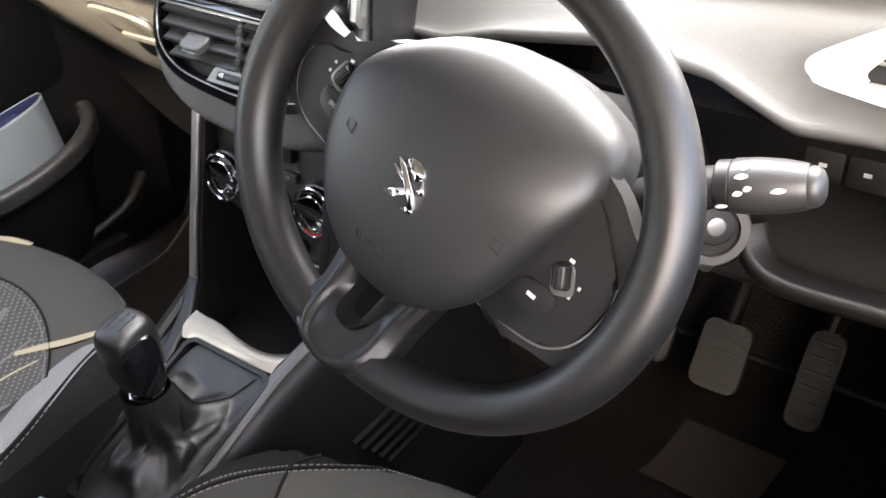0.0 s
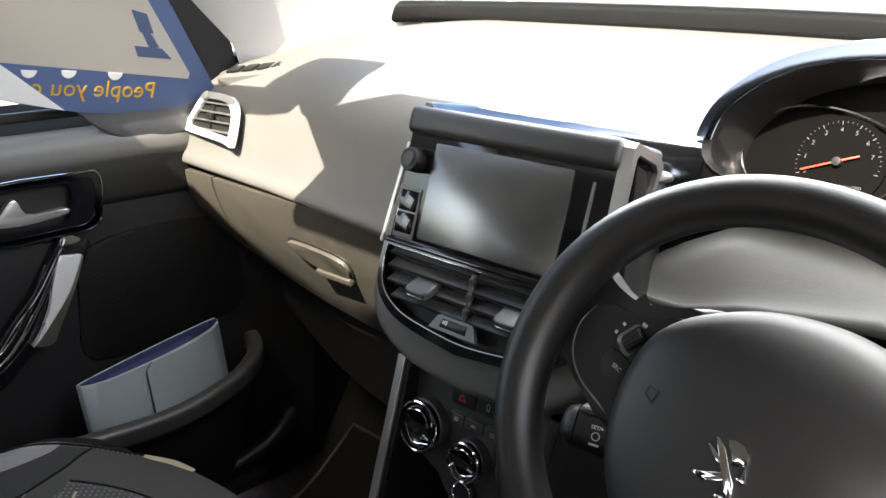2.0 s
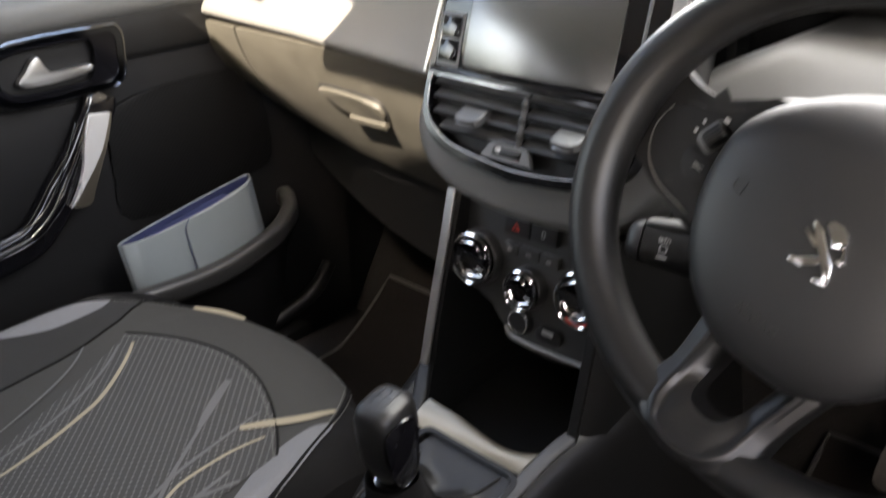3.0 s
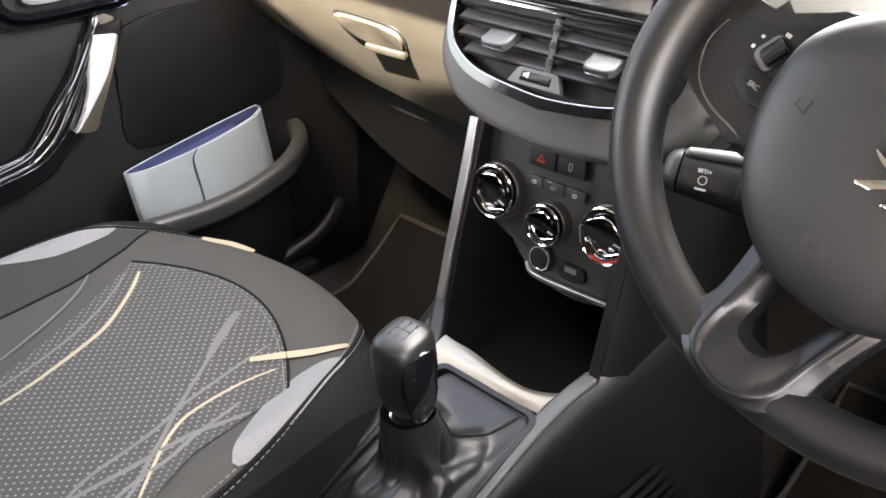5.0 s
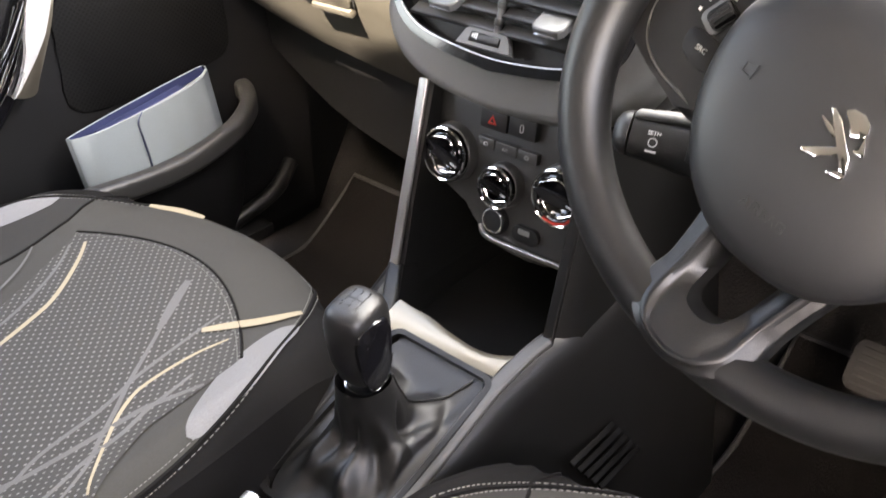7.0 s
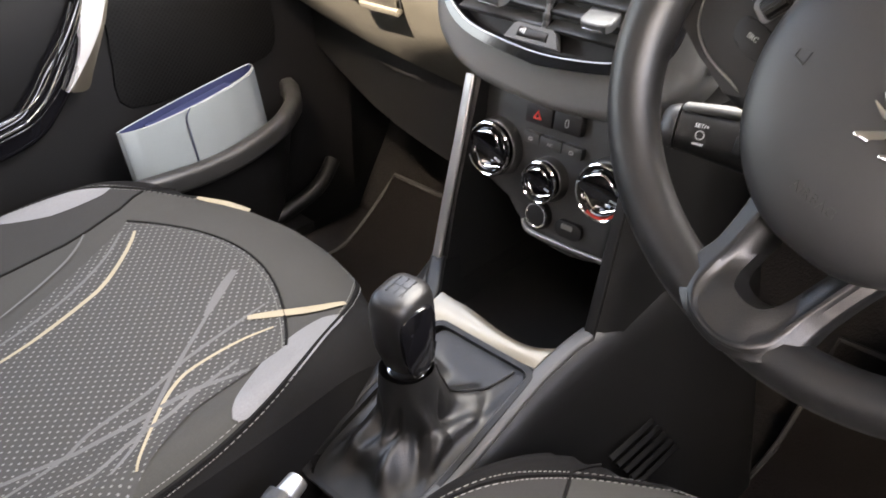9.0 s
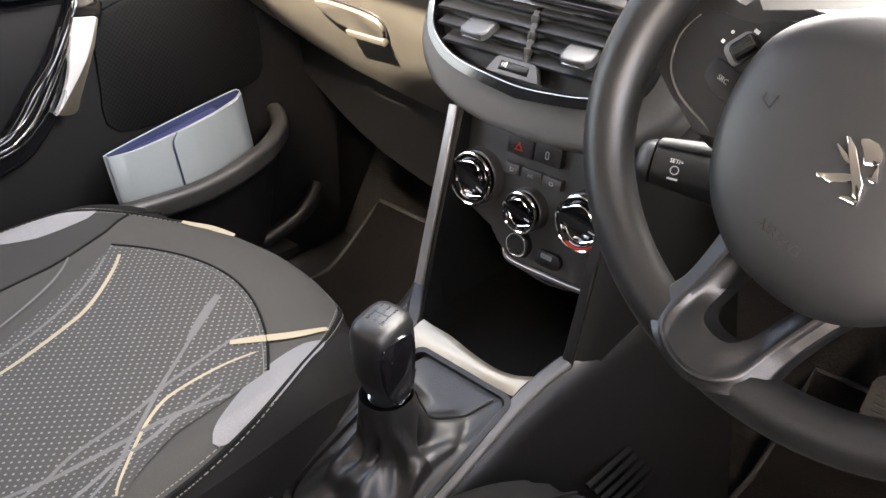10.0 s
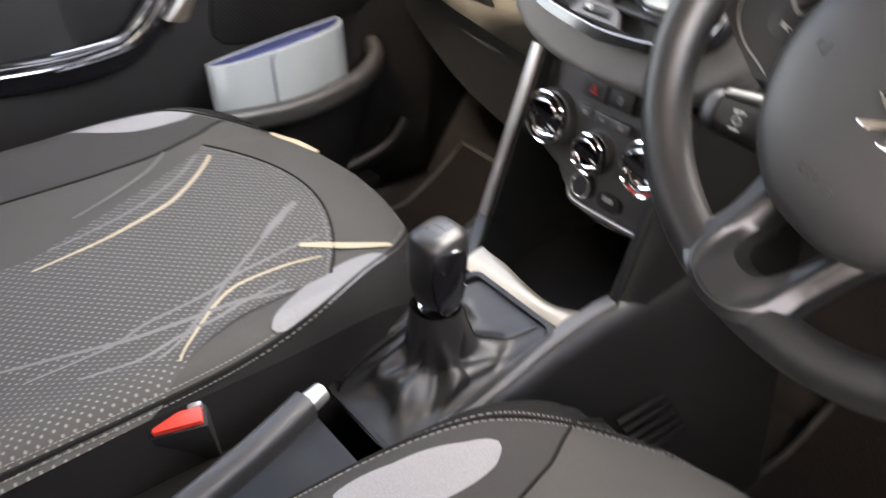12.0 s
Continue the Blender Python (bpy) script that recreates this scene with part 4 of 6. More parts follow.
WM = plane_at((0.332, 0.287, 0.705), (1, 0, 0), (0, -math.cos(radians(26.5)), math.sin(radians(26.5)))) @ pose(0, 0, 0, 0, 0, -TURN)


def steering_wheel():
    w = thing("steering_wheel", WM.translation, "dark grey three-spoke steering wheel, turned a little clockwise", "steering wheel")
    path = []
    for i in range(96):
        a = 2 * math.pi * i / 96
        c, s = math.cos(a), math.sin(a)
        e = 1.0 if s > 0 else 0.92
        path.append(WM @ Vector((0.156 * c, 0.139 * abs(s) ** e * (1 if s > 0 else -1), -0.004)))
    rings = []
    up = WM.to_3x3() @ Vector((0, 0, 1))
    n = len(path)
    for i, p in enumerate(path):
        t = (path[(i + 1) % n] - path[i - 1]).normalized()
        out = t.cross(up).normalized()
        a = 2 * math.pi * i / n
        k = 1.0 + 0.10 * max(0, math.cos(2 * a)) ** 2
        rings.append([p + out * (0.0155 * k * math.cos(q)) + up * (0.0170 * k * math.sin(q)) for q in np.linspace(0, 2 * math.pi, 16, endpoint=False)])
    part("rim", loft(rings + rings[:1], caps=False), RIM, w, "worn dark polyurethane rim")
    # airbag cover: a cushion whose upper and outer flanks lean away from the driver
    def sloped(x, y, z):
        return Vector((x, y, z - 5.6 * max(0, y - 0.012) ** 2 - 0.9 * max(0, x - 0.015) ** 2))

    o = smooth_outline([(0.012, 0.088), (0.045, 0.088), (0.077, 0.0805), (0.092, 0.068), (0.0985, 0.050), (0.0950, 0.026), (0.084, -0.008), (0.073, -0.042), (0.054, -0.068), (0.030, -0.082), (0.004, -0.0855), (-0.022, -0.083), (-0.049, -0.068), (-0.067, -0.047), (-0.079, -0.020), (-0.083, 0.006), (-0.080, 0.027), (-0.067, 0.048), (-0.042, 0.070), (-0.014, 0.083)], 4)
    rings = [[WM @ sloped(0.008 + (x - 0.008) * k, 0.002 + (y - 0.002) * k, z) for x, y in o] for k, z in ((0.97, -0.034), (0.985, -0.010), (1.0, -0.004), (0.996, 0.003), (0.978, 0.0092), (0.945, 0.0138), (0.87, 0.0178), (0.72, 0.0215), (0.54, 0.0242), (0.36, 0.0260), (0.18, 0.0270), (0.06, 0.0272))]
    pad = part("airbag_cover", loft(rings), AIRBAG, w, "domed grained airbag cover")
    writing("airbag_lettering", "AIRBAG", WM @ pose(-0.002, -0.056, 0.0224, 9.5, 0, 0), 0.0080, FASCIA, pad, 0.0005)
    for s in (-1, 1):
        hm = WM @ pose(0.008 + s * 0.062, -0.004, 0.0188 if s > 0 else 0.0220, 0, s * 11, 0)
        part("horn_mark", frame_ring([(-0.004, -0.003), (0.004, -0.004), (0.004, 0.004), (-0.004, 0.003)], [(-0.003, -0.002), (0.004, -0.0035), (0.004, 0.0035), (-0.003, 0.002)], hm, 0.0006), AIRBAG, pad)
    # emblem as plain chrome pieces
    em = WM @ pose(0.0, -0.001, 0.0272)
    def facet(pts, h):
        return prism(pts, em, h, 0.0007, 2)
    e = part("emblem", facet([(-0.0075, 0.0052), (-0.0050, 0.0058), (0.0010, 0.0030), (0.0100, -0.0050), (0.0148, -0.0085), (0.0185, -0.0160), (0.0150, -0.0175), (0.0128, -0.0125), (0.0070, -0.0080), (-0.0020, 0.0005)], 0.0032), CHROME, pad, "raised chrome emblem")
    for pts, h in (([(-0.0090, -0.0010), (-0.0080, 0.0002), (-0.0010, -0.0015), (0.0030, -0.0040), (0.0020, -0.0060), (-0.0030, -0.0035)], 0.0024), ([(-0.0010, 0.0080), (0.0020, 0.0102), (0.0075, 0.0108), (0.0120, 0.0085), (0.0142, 0.0045), (0.0125, 0.0005), (0.0085, -0.0015), (0.0060, 0.0015), (0.0045, 0.0048), (0.0010, 0.0052)], 0.0028), ([(0.0125, 0.0035), (0.0142, 0.0025), (0.0190, -0.0045), (0.0175, -0.0062), (0.0130, -0.0055), (0.0135, -0.0042), (0.0160, -0.0040)], 0.0018), ([(-0.0075, -0.0165), (-0.0060, -0.0185), (0.0020, -0.0178), (0.0022, -0.0150), (0.0085, -0.0122), (0.0105, -0.0082), (0.0070, -0.0068), (0.0000, -0.0125), (-0.0030, -0.0155)], 0.0026), ([(0.0095, -0.0182), (0.0100, -0.0202), (0.0185, -0.0192), (0.0186, -0.0150), (0.0150, -0.0160), (0.0135, -0.0175)], 0.0026)):
        part("emblem_facet", facet(pts, h), CHROME, e)
    # side spokes with control panels
    for s in (-1, 1):
        if s > 0:
            arm = [(0.070, 0.060), (0.100, 0.058), (0.122, 0.044), (0.142, 0.030), (0.156, 0.012), (0.158, -0.020), (0.150, -0.044), (0.132, -0.050), (0.112, -0.053), (0.070, -0.056), (0.05, 0.0)]
            face = [(0.085, 0.046), (0.102, 0.044), (0.118, 0.030), (0.133, 0.014), (0.136, -0.006), (0.131, -0.028), (0.117, -0.043), (0.096, -0.048), (0.068, -0.050), (0.070, -0.020)]
            edge = [(0.1345, 0.012), (0.1375, -0.006), (0.1325, -0.029), (0.118, -0.0445), (0.096, -0.0495), (0.068, -0.0515)]
            roll, bed, turn = (0.1045, -0.0015), (0.1060, -0.0030), 30
            key = [(0.083, -0.026), (0.086, -0.016), (0.097, -0.0135), (0.109, -0.014), (0.110, -0.024), (0.104, -0.029), (0.092, -0.033)]
            marks = ((0.1045, 0.0095, 0.0034, 0.0022), (0.1170, -0.001, 0.0018, 0.0022), (0.1145, -0.009, 0.0020, 0.0020))
        else:
            arm = [(-0.060, 0.052), (-0.086, 0.040), (-0.108, 0.028), (-0.128, 0.027), (-0.150, 0.030), (-0.156, 0.004), (-0.152, -0.022), (-0.128, -0.033), (-0.108, -0.040), (-0.070, -0.046), (-0.05, 0.0)]
            face = [(-0.076, 0.036), (-0.092, 0.026), (-0.109, 0.019), (-0.123, 0.017), (-0.131, 0.008), (-0.1335, -0.006), (-0.129, -0.019), (-0.121, -0.028), (-0.108, -0.034), (-0.090, -0.037), (-0.068, -0.040), (-0.072, 0.0)]
            edge = [(-0.132, 0.009), (-0.135, -0.006), (-0.1305, -0.020), (-0.1220, -0.0292), (-0.1085, -0.0354), (-0.090, -0.0384), (-0.069, -0.0414)]
            roll, bed, turn = (-0.0950, 0.0080), (-0.0965, 0.0070), -24
            key = [(-0.106, -0.014), (-0.105, -0.005), (-0.094, -0.0045), (-0.083, -0.006), (-0.080, -0.018), (-0.086, -0.022), (-0.100, -0.020)]
            marks = ((-0.0955, 0.0190, 0.0034, 0.0022), (-0.1075, 0.0115, 0.0018, 0.0018), (-0.1090, 0.0045, 0.0018, 0.0020))
        sp = part("spoke", prism(smooth_outline(arm, 4), WM @ pose(0, 0, -0.028), 0.018, 0.007, 3), RIM, w)
        cp = part("control_panel", prism(smooth_outline(face, 4), WM @ pose(0, 0, -0.014), 0.0078, 0.0022), SWITCHGEAR, sp, "matt black control panel")
        part("bright_edge", tube([WM @ Vector((p.x, p.y, -0.0085)) for p in spline([(x, y, 0) for x, y in edge], 5)], 0.0008, 6), SATIN, cp, "fine silver edge")
        part("roller_bed", prism(rrect(0.0150, 0.0190, 0.004), WM @ pose(bed[0], bed[1], -0.0066, 0, 0, turn), 0.0016, 0.0007), DARK_LINE, cp, "satin grey surround")
        part("roller_slot", prism(rrect(0.0125, 0.0160, 0.003), WM @ pose(roll[0], roll[1], -0.0062, 0, 0, turn), 0.0017, 0.0004), BLACK, cp)
        rm = WM @ pose(roll[0], roll[1], -0.0048, 0, 0, turn)
        ro = part("roller", rod(rm @ Vector((0, -0.0066, 0)), rm @ Vector((0, 0.0066, 0)), 0.0048, None, 20, 0.0008), SWITCHGEAR, cp, "ribbed scroll wheel")
        for k in range(5):
            a = radians(-50 + 25 * k)
            part("rib", box((0.0048 * math.sin(a), 0, 0.0048 * math.cos(a)), (0.0006, 0.0110, 0.0007), 0, rm), RIM, ro)
        for x, y, a, b in marks:
            part("mark", box((x, y, -0.0059), (a, b, 0.0006), 0, WM), WHITE, cp)
        bt = part("source_button", prism(smooth_outline(key, 3), WM @ pose(0, 0, -0.0066), 0.0020, 0.0008), SWITCHGEAR, cp)
        part("button_gap", tube([WM @ Vector((x, y, -0.0062)) for x, y in smooth_outline(key, 3)], 0.0005, 5, True), BLACK, bt)
        if s < 0:
            writing("source_lettering", "SRC", WM @ pose(-0.0935, -0.0125, -0.0044), 0.0042, WHITE, bt)
        else:
            part("mark", box((0.0955, -0.0225, -0.0045), (0.0062, 0.0026, 0.0006), 0, WM), WHITE, bt)
    # lower forked spoke
    arm_o = [(-0.042, -0.055), (-0.038, -0.08), (-0.036, -0.107), (-0.038, -0.122), (-0.036, -0.136), (-0.020, -0.147), (0.003, -0.151), (0.024, -0.146), (0.040, -0.134), (0.041, -0.122), (0.041, -0.107), (0.046, -0.08), (0.054, -0.055)]
    arm_i = [(-0.024, -0.055), (-0.0215, -0.08), (-0.0215, -0.107), (-0.0205, -0.120), (-0.0185, -0.130), (-0.012, -0.139), (0.003, -0.142), (0.016, -0.138), (0.0225, -0.128), (0.025, -0.118), (0.0265, -0.107), (0.032, -0.08), (0.037, -0.055)]
    arm_z = [-0.009, -0.005, -0.001, 0.004, 0.010, 0.0155, 0.0165, 0.0155, 0.010, 0.004, -0.001, -0.005, -0.009]
    ol, il = spline([(x, y, z) for (x, y), z in zip(arm_o, arm_z)], 5), spline([(x, y, z) for (x, y), z in zip(arm_i, arm_z)], 5)
    rings = []
    for p, q in zip(ol, il):
        core = Vector((0.003, -0.080, q.z))
        mid = [p.lerp(q, k) + Vector((0, 0, h)) for k, h in ((0.0, -0.022), (0.0, -0.005), (0.07, -0.0015), (0.14, -0.0002), (0.50, 0.0012), (0.62, 0.0034), (0.72, 0.0040), (0.84, 0.0036), (0.96, 0.0012))]
        mid += [q.lerp(core, 0.07) + Vector((0, 0, -0.001)), q.lerp(core, 0.18) + Vector((0, 0, -0.003)), q.lerp(core, 0.32) + Vector((0, 0, -0.009)), q.lerp(core, 0.34) + Vector((0, 0, -0.028))]
        rings.append([WM @ v for v in mid])
    part("lower_spoke", loft(rings), RIM, w, "forked lower spoke")
    part("hub", rod(WM @ Vector((0, 0, -0.07)), WM @ Vector((0, 0, -0.018)), 0.055, 0.075, 32, 0.004), BLACK, w)
    return w


steering_wheel()


def column():
    c = thing("steering_column", (0.332, 0.42, 0.60), "dark plastic steering column shroud with two stalks", "steering column")
    n = (WM.to_3x3() @ Vector((0, 0, -1)))
    p0 = WM.translation + n * 0.06
    path = [p0 + n * d for d in (0, 0.02, 0.08, 0.20, 0.30)]
    part("shroud", sweep(path, rrect(0.125, 0.125, 0.040), (0, 0, 1), scale=lambda t: 0.92 + 0.12 * math.sin(math.pi * t)), HARD, c)

    def stalk(pts, r, label):
        s = part("stalk", sweep(spline(pts, 6), disc(r, 16, r * 0.8), (0, 0, 1)), BLACK, c, label)
        return s
    r = stalk([(0.40, 0.40, 0.640), (0.44, 0.405, 0.662), (0.480, 0.412, 0.675)], 0.0162, "black stalk with white symbols")
    way = (Vector((0.527, 0.419, 0.684)) - Vector((0.478, 0.411, 0.674))).normalized()
    sk = plane_at((0.478, 0.411, 0.674), (0, -1, 0.35), way)
    def turned(ss, n=32):
        return loft([[sk @ Vector((0.84 * q * math.cos(a), 0.84 * q * math.sin(a), z)) for a in np.linspace(0, 2 * math.pi, n, endpoint=False)] for z, q in ss])
    part("stalk_collar", turned([(-0.012, 0.0185), (-0.011, 0.0198), (-0.003, 0.0202), (-0.002, 0.0190)]), SWITCHGEAR, r, "ribbed turning ring")
    part("stalk_end", turned([(-0.002, 0.0198), (0.000, 0.0212), (0.014, 0.0216), (0.028, 0.0205), (0.040, 0.0182), (0.0435, 0.0168)]), FASCIA, r, "broad grey twist end")
    part("stalk_cap", turned([(0.0425, 0.0150), (0.045, 0.0158), (0.0485, 0.0150), (0.0515, 0.0122), (0.0532, 0.0075), (0.0536, 0.002)]), FASCIA, r, "domed end button")
    for z, a, w, q in ((-0.052, 20, 0.006, 0.0186), (-0.030, 34, 0.007, 0.0188), (-0.029, 14, 0.006, 0.0188), (-0.028, -4, 0.007, 0.0188), (-0.030, -22, 0.006, 0.0188), (-0.007, 42, 0.008, 0.0203), (0.004, 8, 0.006, 0.0215), (0.010, -2, 0.005, 0.0217), (0.006, -26, 0.008, 0.0216), (0.007, -46, 0.006, 0.0216), (0.028, 2, 0.009, 0.0207)):
        km = sk @ pose(0, 0, 0, 0, 0, a) @ plane_at((0.84 * q, 0, z), (0, 0, 1), (1, 0, 0))
        part("mark", prism(smooth_outline([(-w / 2, -0.0011), (w * 0.1, -0.0018), (w / 2, -0.0004), (w / 2, 0.0010), (-w * 0.1, 0.0017)], 2), km @ pose(0, 0, -0.0002), 0.0006), WHITE, r)
    l = stalk([(0.27, 0.40, 0.60), (0.23, 0.395, 0.606), (0.205, 0.392, 0.610)], 0.013, "black cruise stalk with white lettering")
    lx = plane_at((0.181, 0.386, 0.614), (1, 0.1, 0.02), (0.25, -0.85, 0.45))
    def pod(ss):
        return loft([[lx @ Vector((x, c + h * abs(math.sin(a)) ** 0.75 * (1 if math.sin(a) > 0 else -1), -0.012 + d * abs(math.cos(a)) ** 0.75 * (1 if math.cos(a) > 0 else -1))) for a in np.linspace(0, 2 * math.pi, 28, endpoint=False)] for x, c, h, d in ss])
    part("stalk_end", pod([(-0.0265, 0.000, 0.0145, 0.0130), (-0.0255, 0.000, 0.0165, 0.0150), (0.0, -0.0005, 0.0185, 0.0158), (0.030, -0.0015, 0.0210, 0.0160), (0.042, -0.002, 0.0212, 0.0160), (0.046, -0.002, 0.018, 0.014)]), HARD, l)
    part("stalk_cap", pod([(-0.0405, 0.000, 0.004, 0.004), (-0.0395, 0.000, 0.0095, 0.008), (-0.0365, 0.000, 0.0140, 0.012), (-0.031, 0.000, 0.0165, 0.0145), (-0.0275, 0.000, 0.0168, 0.0148)]), RIM, l, "rounded end button")
    part("stalk_hood", pod([(-0.026, 0.0135, 0.003, 0.013), (-0.024, 0.0145, 0.0045, 0.0145), (0.0, 0.0165, 0.0055, 0.0155), (0.030, 0.0185, 0.006, 0.0155), (0.048, 0.0195, 0.005, 0.013)]), PAD, l)
    lm = lx @ pose(0, -0.003, 0, 0, 0, 0)
    writing("stalk_lettering", "SET/+", lm @ pose(-0.008, 0.0065, 0.0042), 0.0042, WHITE, l)
    part("dial_mark", frame_ring(disc(0.0034, 16), disc(0.0027, 16), lm @ pose(-0.008, 0.000, 0.0042), 0.0003), GREYMARK, l)
    part("stalk_roller", box((0.023, -0.001, 0.004), (0.012, 0.014, 0.006), 0.002, lm), BLACK, l)
    part("mark", box((0.022, 0.0105, 0.0043), (0.009, 0.0016, 0.0005), 0, lm), WHITE, l)
    part("mark", box((-0.008, -0.0065, 0.0043), (0.008, 0.0015, 0.0005), 0, lm), GREYMARK, l)
    im = plane_at((0.464, 0.415, 0.634), (1, 0.3, 0), (0.55, -0.75, 0.30))
    ig = part("ignition_housing", prism(rrect(0.052, 0.060, 0.024), im @ pose(0, 0, -0.06), 0.062, 0.006, 3), HARD, c)
    part("lock_ring", frame_ring(disc(0.024, 28), disc(0.018, 28), im, 0.007, 0.002), FASCIA, ig)
    part("ignition_lock", rod(im @ Vector((0, 0.004, 0.004)), im @ Vector((0, 0.004, 0.010)), 0.015, 0.013, 28, 0.002), BLACK, ig)
    part("key_slot", rod(im @ Vector((0, 0.004, 0.009)), im @ Vector((0, 0.004, 0.0115)), 0.0065, None, 20, 0.001), DARK_LINE, ig, "dull metal key slot")
    return c


column()


# ---- instrument cluster ----
def cluster():
    c = thing("instrument_cluster", (0.33, 0.66, 0.76), "dark binnacle with two chrome-ringed dials behind the wheel", "instrument cluster")
    m = plane_at((0.33, 0.655, 0.800), (1, 0, 0), (0, -0.93, 0.36))
    half = [(0.0, 0.072), (0.08, 0.067), (0.140, 0.050), (0.180, 0.020), (0.195, -0.012), (0.188, -0.040), (0.14, -0.054), (0.0, -0.056)]
    r = [(p.x, p.y) for p in spline([Vector((x, y, 0)) for x, y in half], 4)]
    o = r + [(-x, y) for x, y in r[::-1][1:-1]]
    part("face", prism([(x * 0.97, y * 0.96) for x, y in o], m @ pose(0, 0, -0.004), 0.003), DIAL, c)
    rings = [[m @ Vector((x * k, y * k + dy, z)) for x, y in o] for k, dy, z in ((0.96, 0, -0.004), (0.985, 0.002, 0.030), (1.0, 0.004, 0.055), (1.035, 0.005, 0.060), (1.06, 0.004, 0.050), (1.06, 0.000, -0.05))]
    part("hood", loft(rings, caps=False), BLACK, c, "black hood, with a polished strip added for the sky's glint")
    # polished strip added to give the hood's edge its sky glint
    part("hood_glint_strip", sweep([m @ Vector((x * 1.03, y * 1.03 + 0.0045, 0.0605)) for x, y in [(-x, y) for x, y in r[:18][::-1]] + r[1:18]], rrect(0.016, 0.004, 0.0015), m.to_3x3() @ Vector((0, 0, 1))), POLISH, c)
    for s in (-1, 1):
        dm = m @ pose(s * 0.104, -0.010, 0)
        d = part("dial", prism(disc(0.041, 40), dm, 0.002, 0.0005), DIAL, c, "black dial face")
        ring = [dm @ Vector((0.074 * math.cos(a) + 0.018 * s - 0.006 * s * math.cos(2 * a), 0.044 * math.sin(a) + 0.002, 0.005)) for a in np.linspace(0, 2 * math.pi, 48, endpoint=False)]
        part("chrome_ring", sweep(ring, disc(0.0014, 6), m.to_3x3() @ Vector((0, 0, 1)), True), CHROME, d, "chrome ring")
        for i in range(33):
            a = radians(205 - 6.75 * i)
            long = i % 4 == 0
            part("tick", box((0, 0.0345 if long else 0.0355, 0.0025), (0.0007 if long else 0.0004, 0.0032 if long else 0.0016, 0.0004), 0, dm @ pose(0, 0, 0, 0, 0, math.degrees(a) - 90)), FAINT, d)
            if long and s < 0 and i // 4 < 8:
                writing("dial_figure", str(i // 4), dm @ pose(0.0285 * math.cos(a), 0.0285 * math.sin(a), 0.0022), 0.0058, FAINT, d, 0.0003)
        nd = part("needle", box((0.006, 0, 0.005), (0.050, 0.0014, 0.0012), 0.0004, dm @ pose(0, 0, 0, 0, 0, 202)), ORANGE_RED, d, "red needle")
        part("needle_hub", rod(dm @ Vector((0, 0, 0.002)), dm @ Vector((0, 0, 0.007)), 0.005, 0.004, 24, 0.001), BLACK, d)
        if s < 0:
            writing("dial_lettering", "tr/min x1000", dm @ pose(0.014, -0.020, 0.0022), 0.0042, FAINT, d, 0.0003)
    part("display", prism(rrect(0.060, 0.052, 0.006), m @ pose(0, 0.008, -0.001), 0.004, 0.001), GLOSS, c, "dark trip display")
    part("display_bar", box((0, 0.022, 0.0035), (0.042, 0.005, 0.0006), 0, m), FAINT, c)
    part("warning_lamps", box((0, -0.028, 0.0015), (0.062, 0.007, 0.001), 0.0003, m), FAINT, c)
    sm = plane_at((0.365, 0.612, 0.762), (1, 0, 0), (0, -0.90, 0.42))
    so = smooth_outline([(-0.066, 0.014), (-0.045, 0.021), (0, 0.022), (0.045, 0.021), (0.066, 0.014), (0.045, -0.012), (0.02, -0.018), (-0.02, -0.018), (-0.045, -0.012)], 3)
    sl = part("lower_slot", prism(so, sm, 0.006, 0.002), BLACK, c, "black slot under the dials")
    part("slot_line", tube([sm @ Vector((x, y, 0.006)) for x, y in so if y > 0.010], 0.0008, 6), CHROME, sl)
    return c


cluster()

# polished strip that runs from the pod to the cluster
def dash_strip():
    def fn(u, v):
        x = -0.226 + 0.357 * u
        y = lerp([(-0.226, 0.592), (-0.20, 0.572), (-0.13, 0.556), (0.0, 0.556), (0.08, 0.562), (0.149, 0.585)], x)
        w = lerp([(-0.226, 0.003), (-0.19, 0.018), (-0.12, 0.020), (0.06, 0.022), (0.12, 0.026), (0.149, 0.020)], x)
        z = lerp([(-0.226, 0.796), (-0.15, 0.803), (0.0, 0.811), (0.149, 0.800)], x)
        return Vector((x, y + w * (1 - v) - 0.004 * v, z + 0.005 - (0.028 + 0.05 * max(0, (x - 0.03) / 0.1)) * v * v))
    st = part("polished_strip", sheet(fn, 40, 8, 0.003), POLISH, dash, "polished strip reflecting the sky")
    part("oval_badge", prism([(0.020 * x, 0.006 * y) for x, y in disc(1, 24)], plane_at((0.104, 0.552, 0.775), (1, 0.2, 0), (0.1, -0.85, 0.5)), 0.006, 0.001), SATIN, st)


dash_strip()


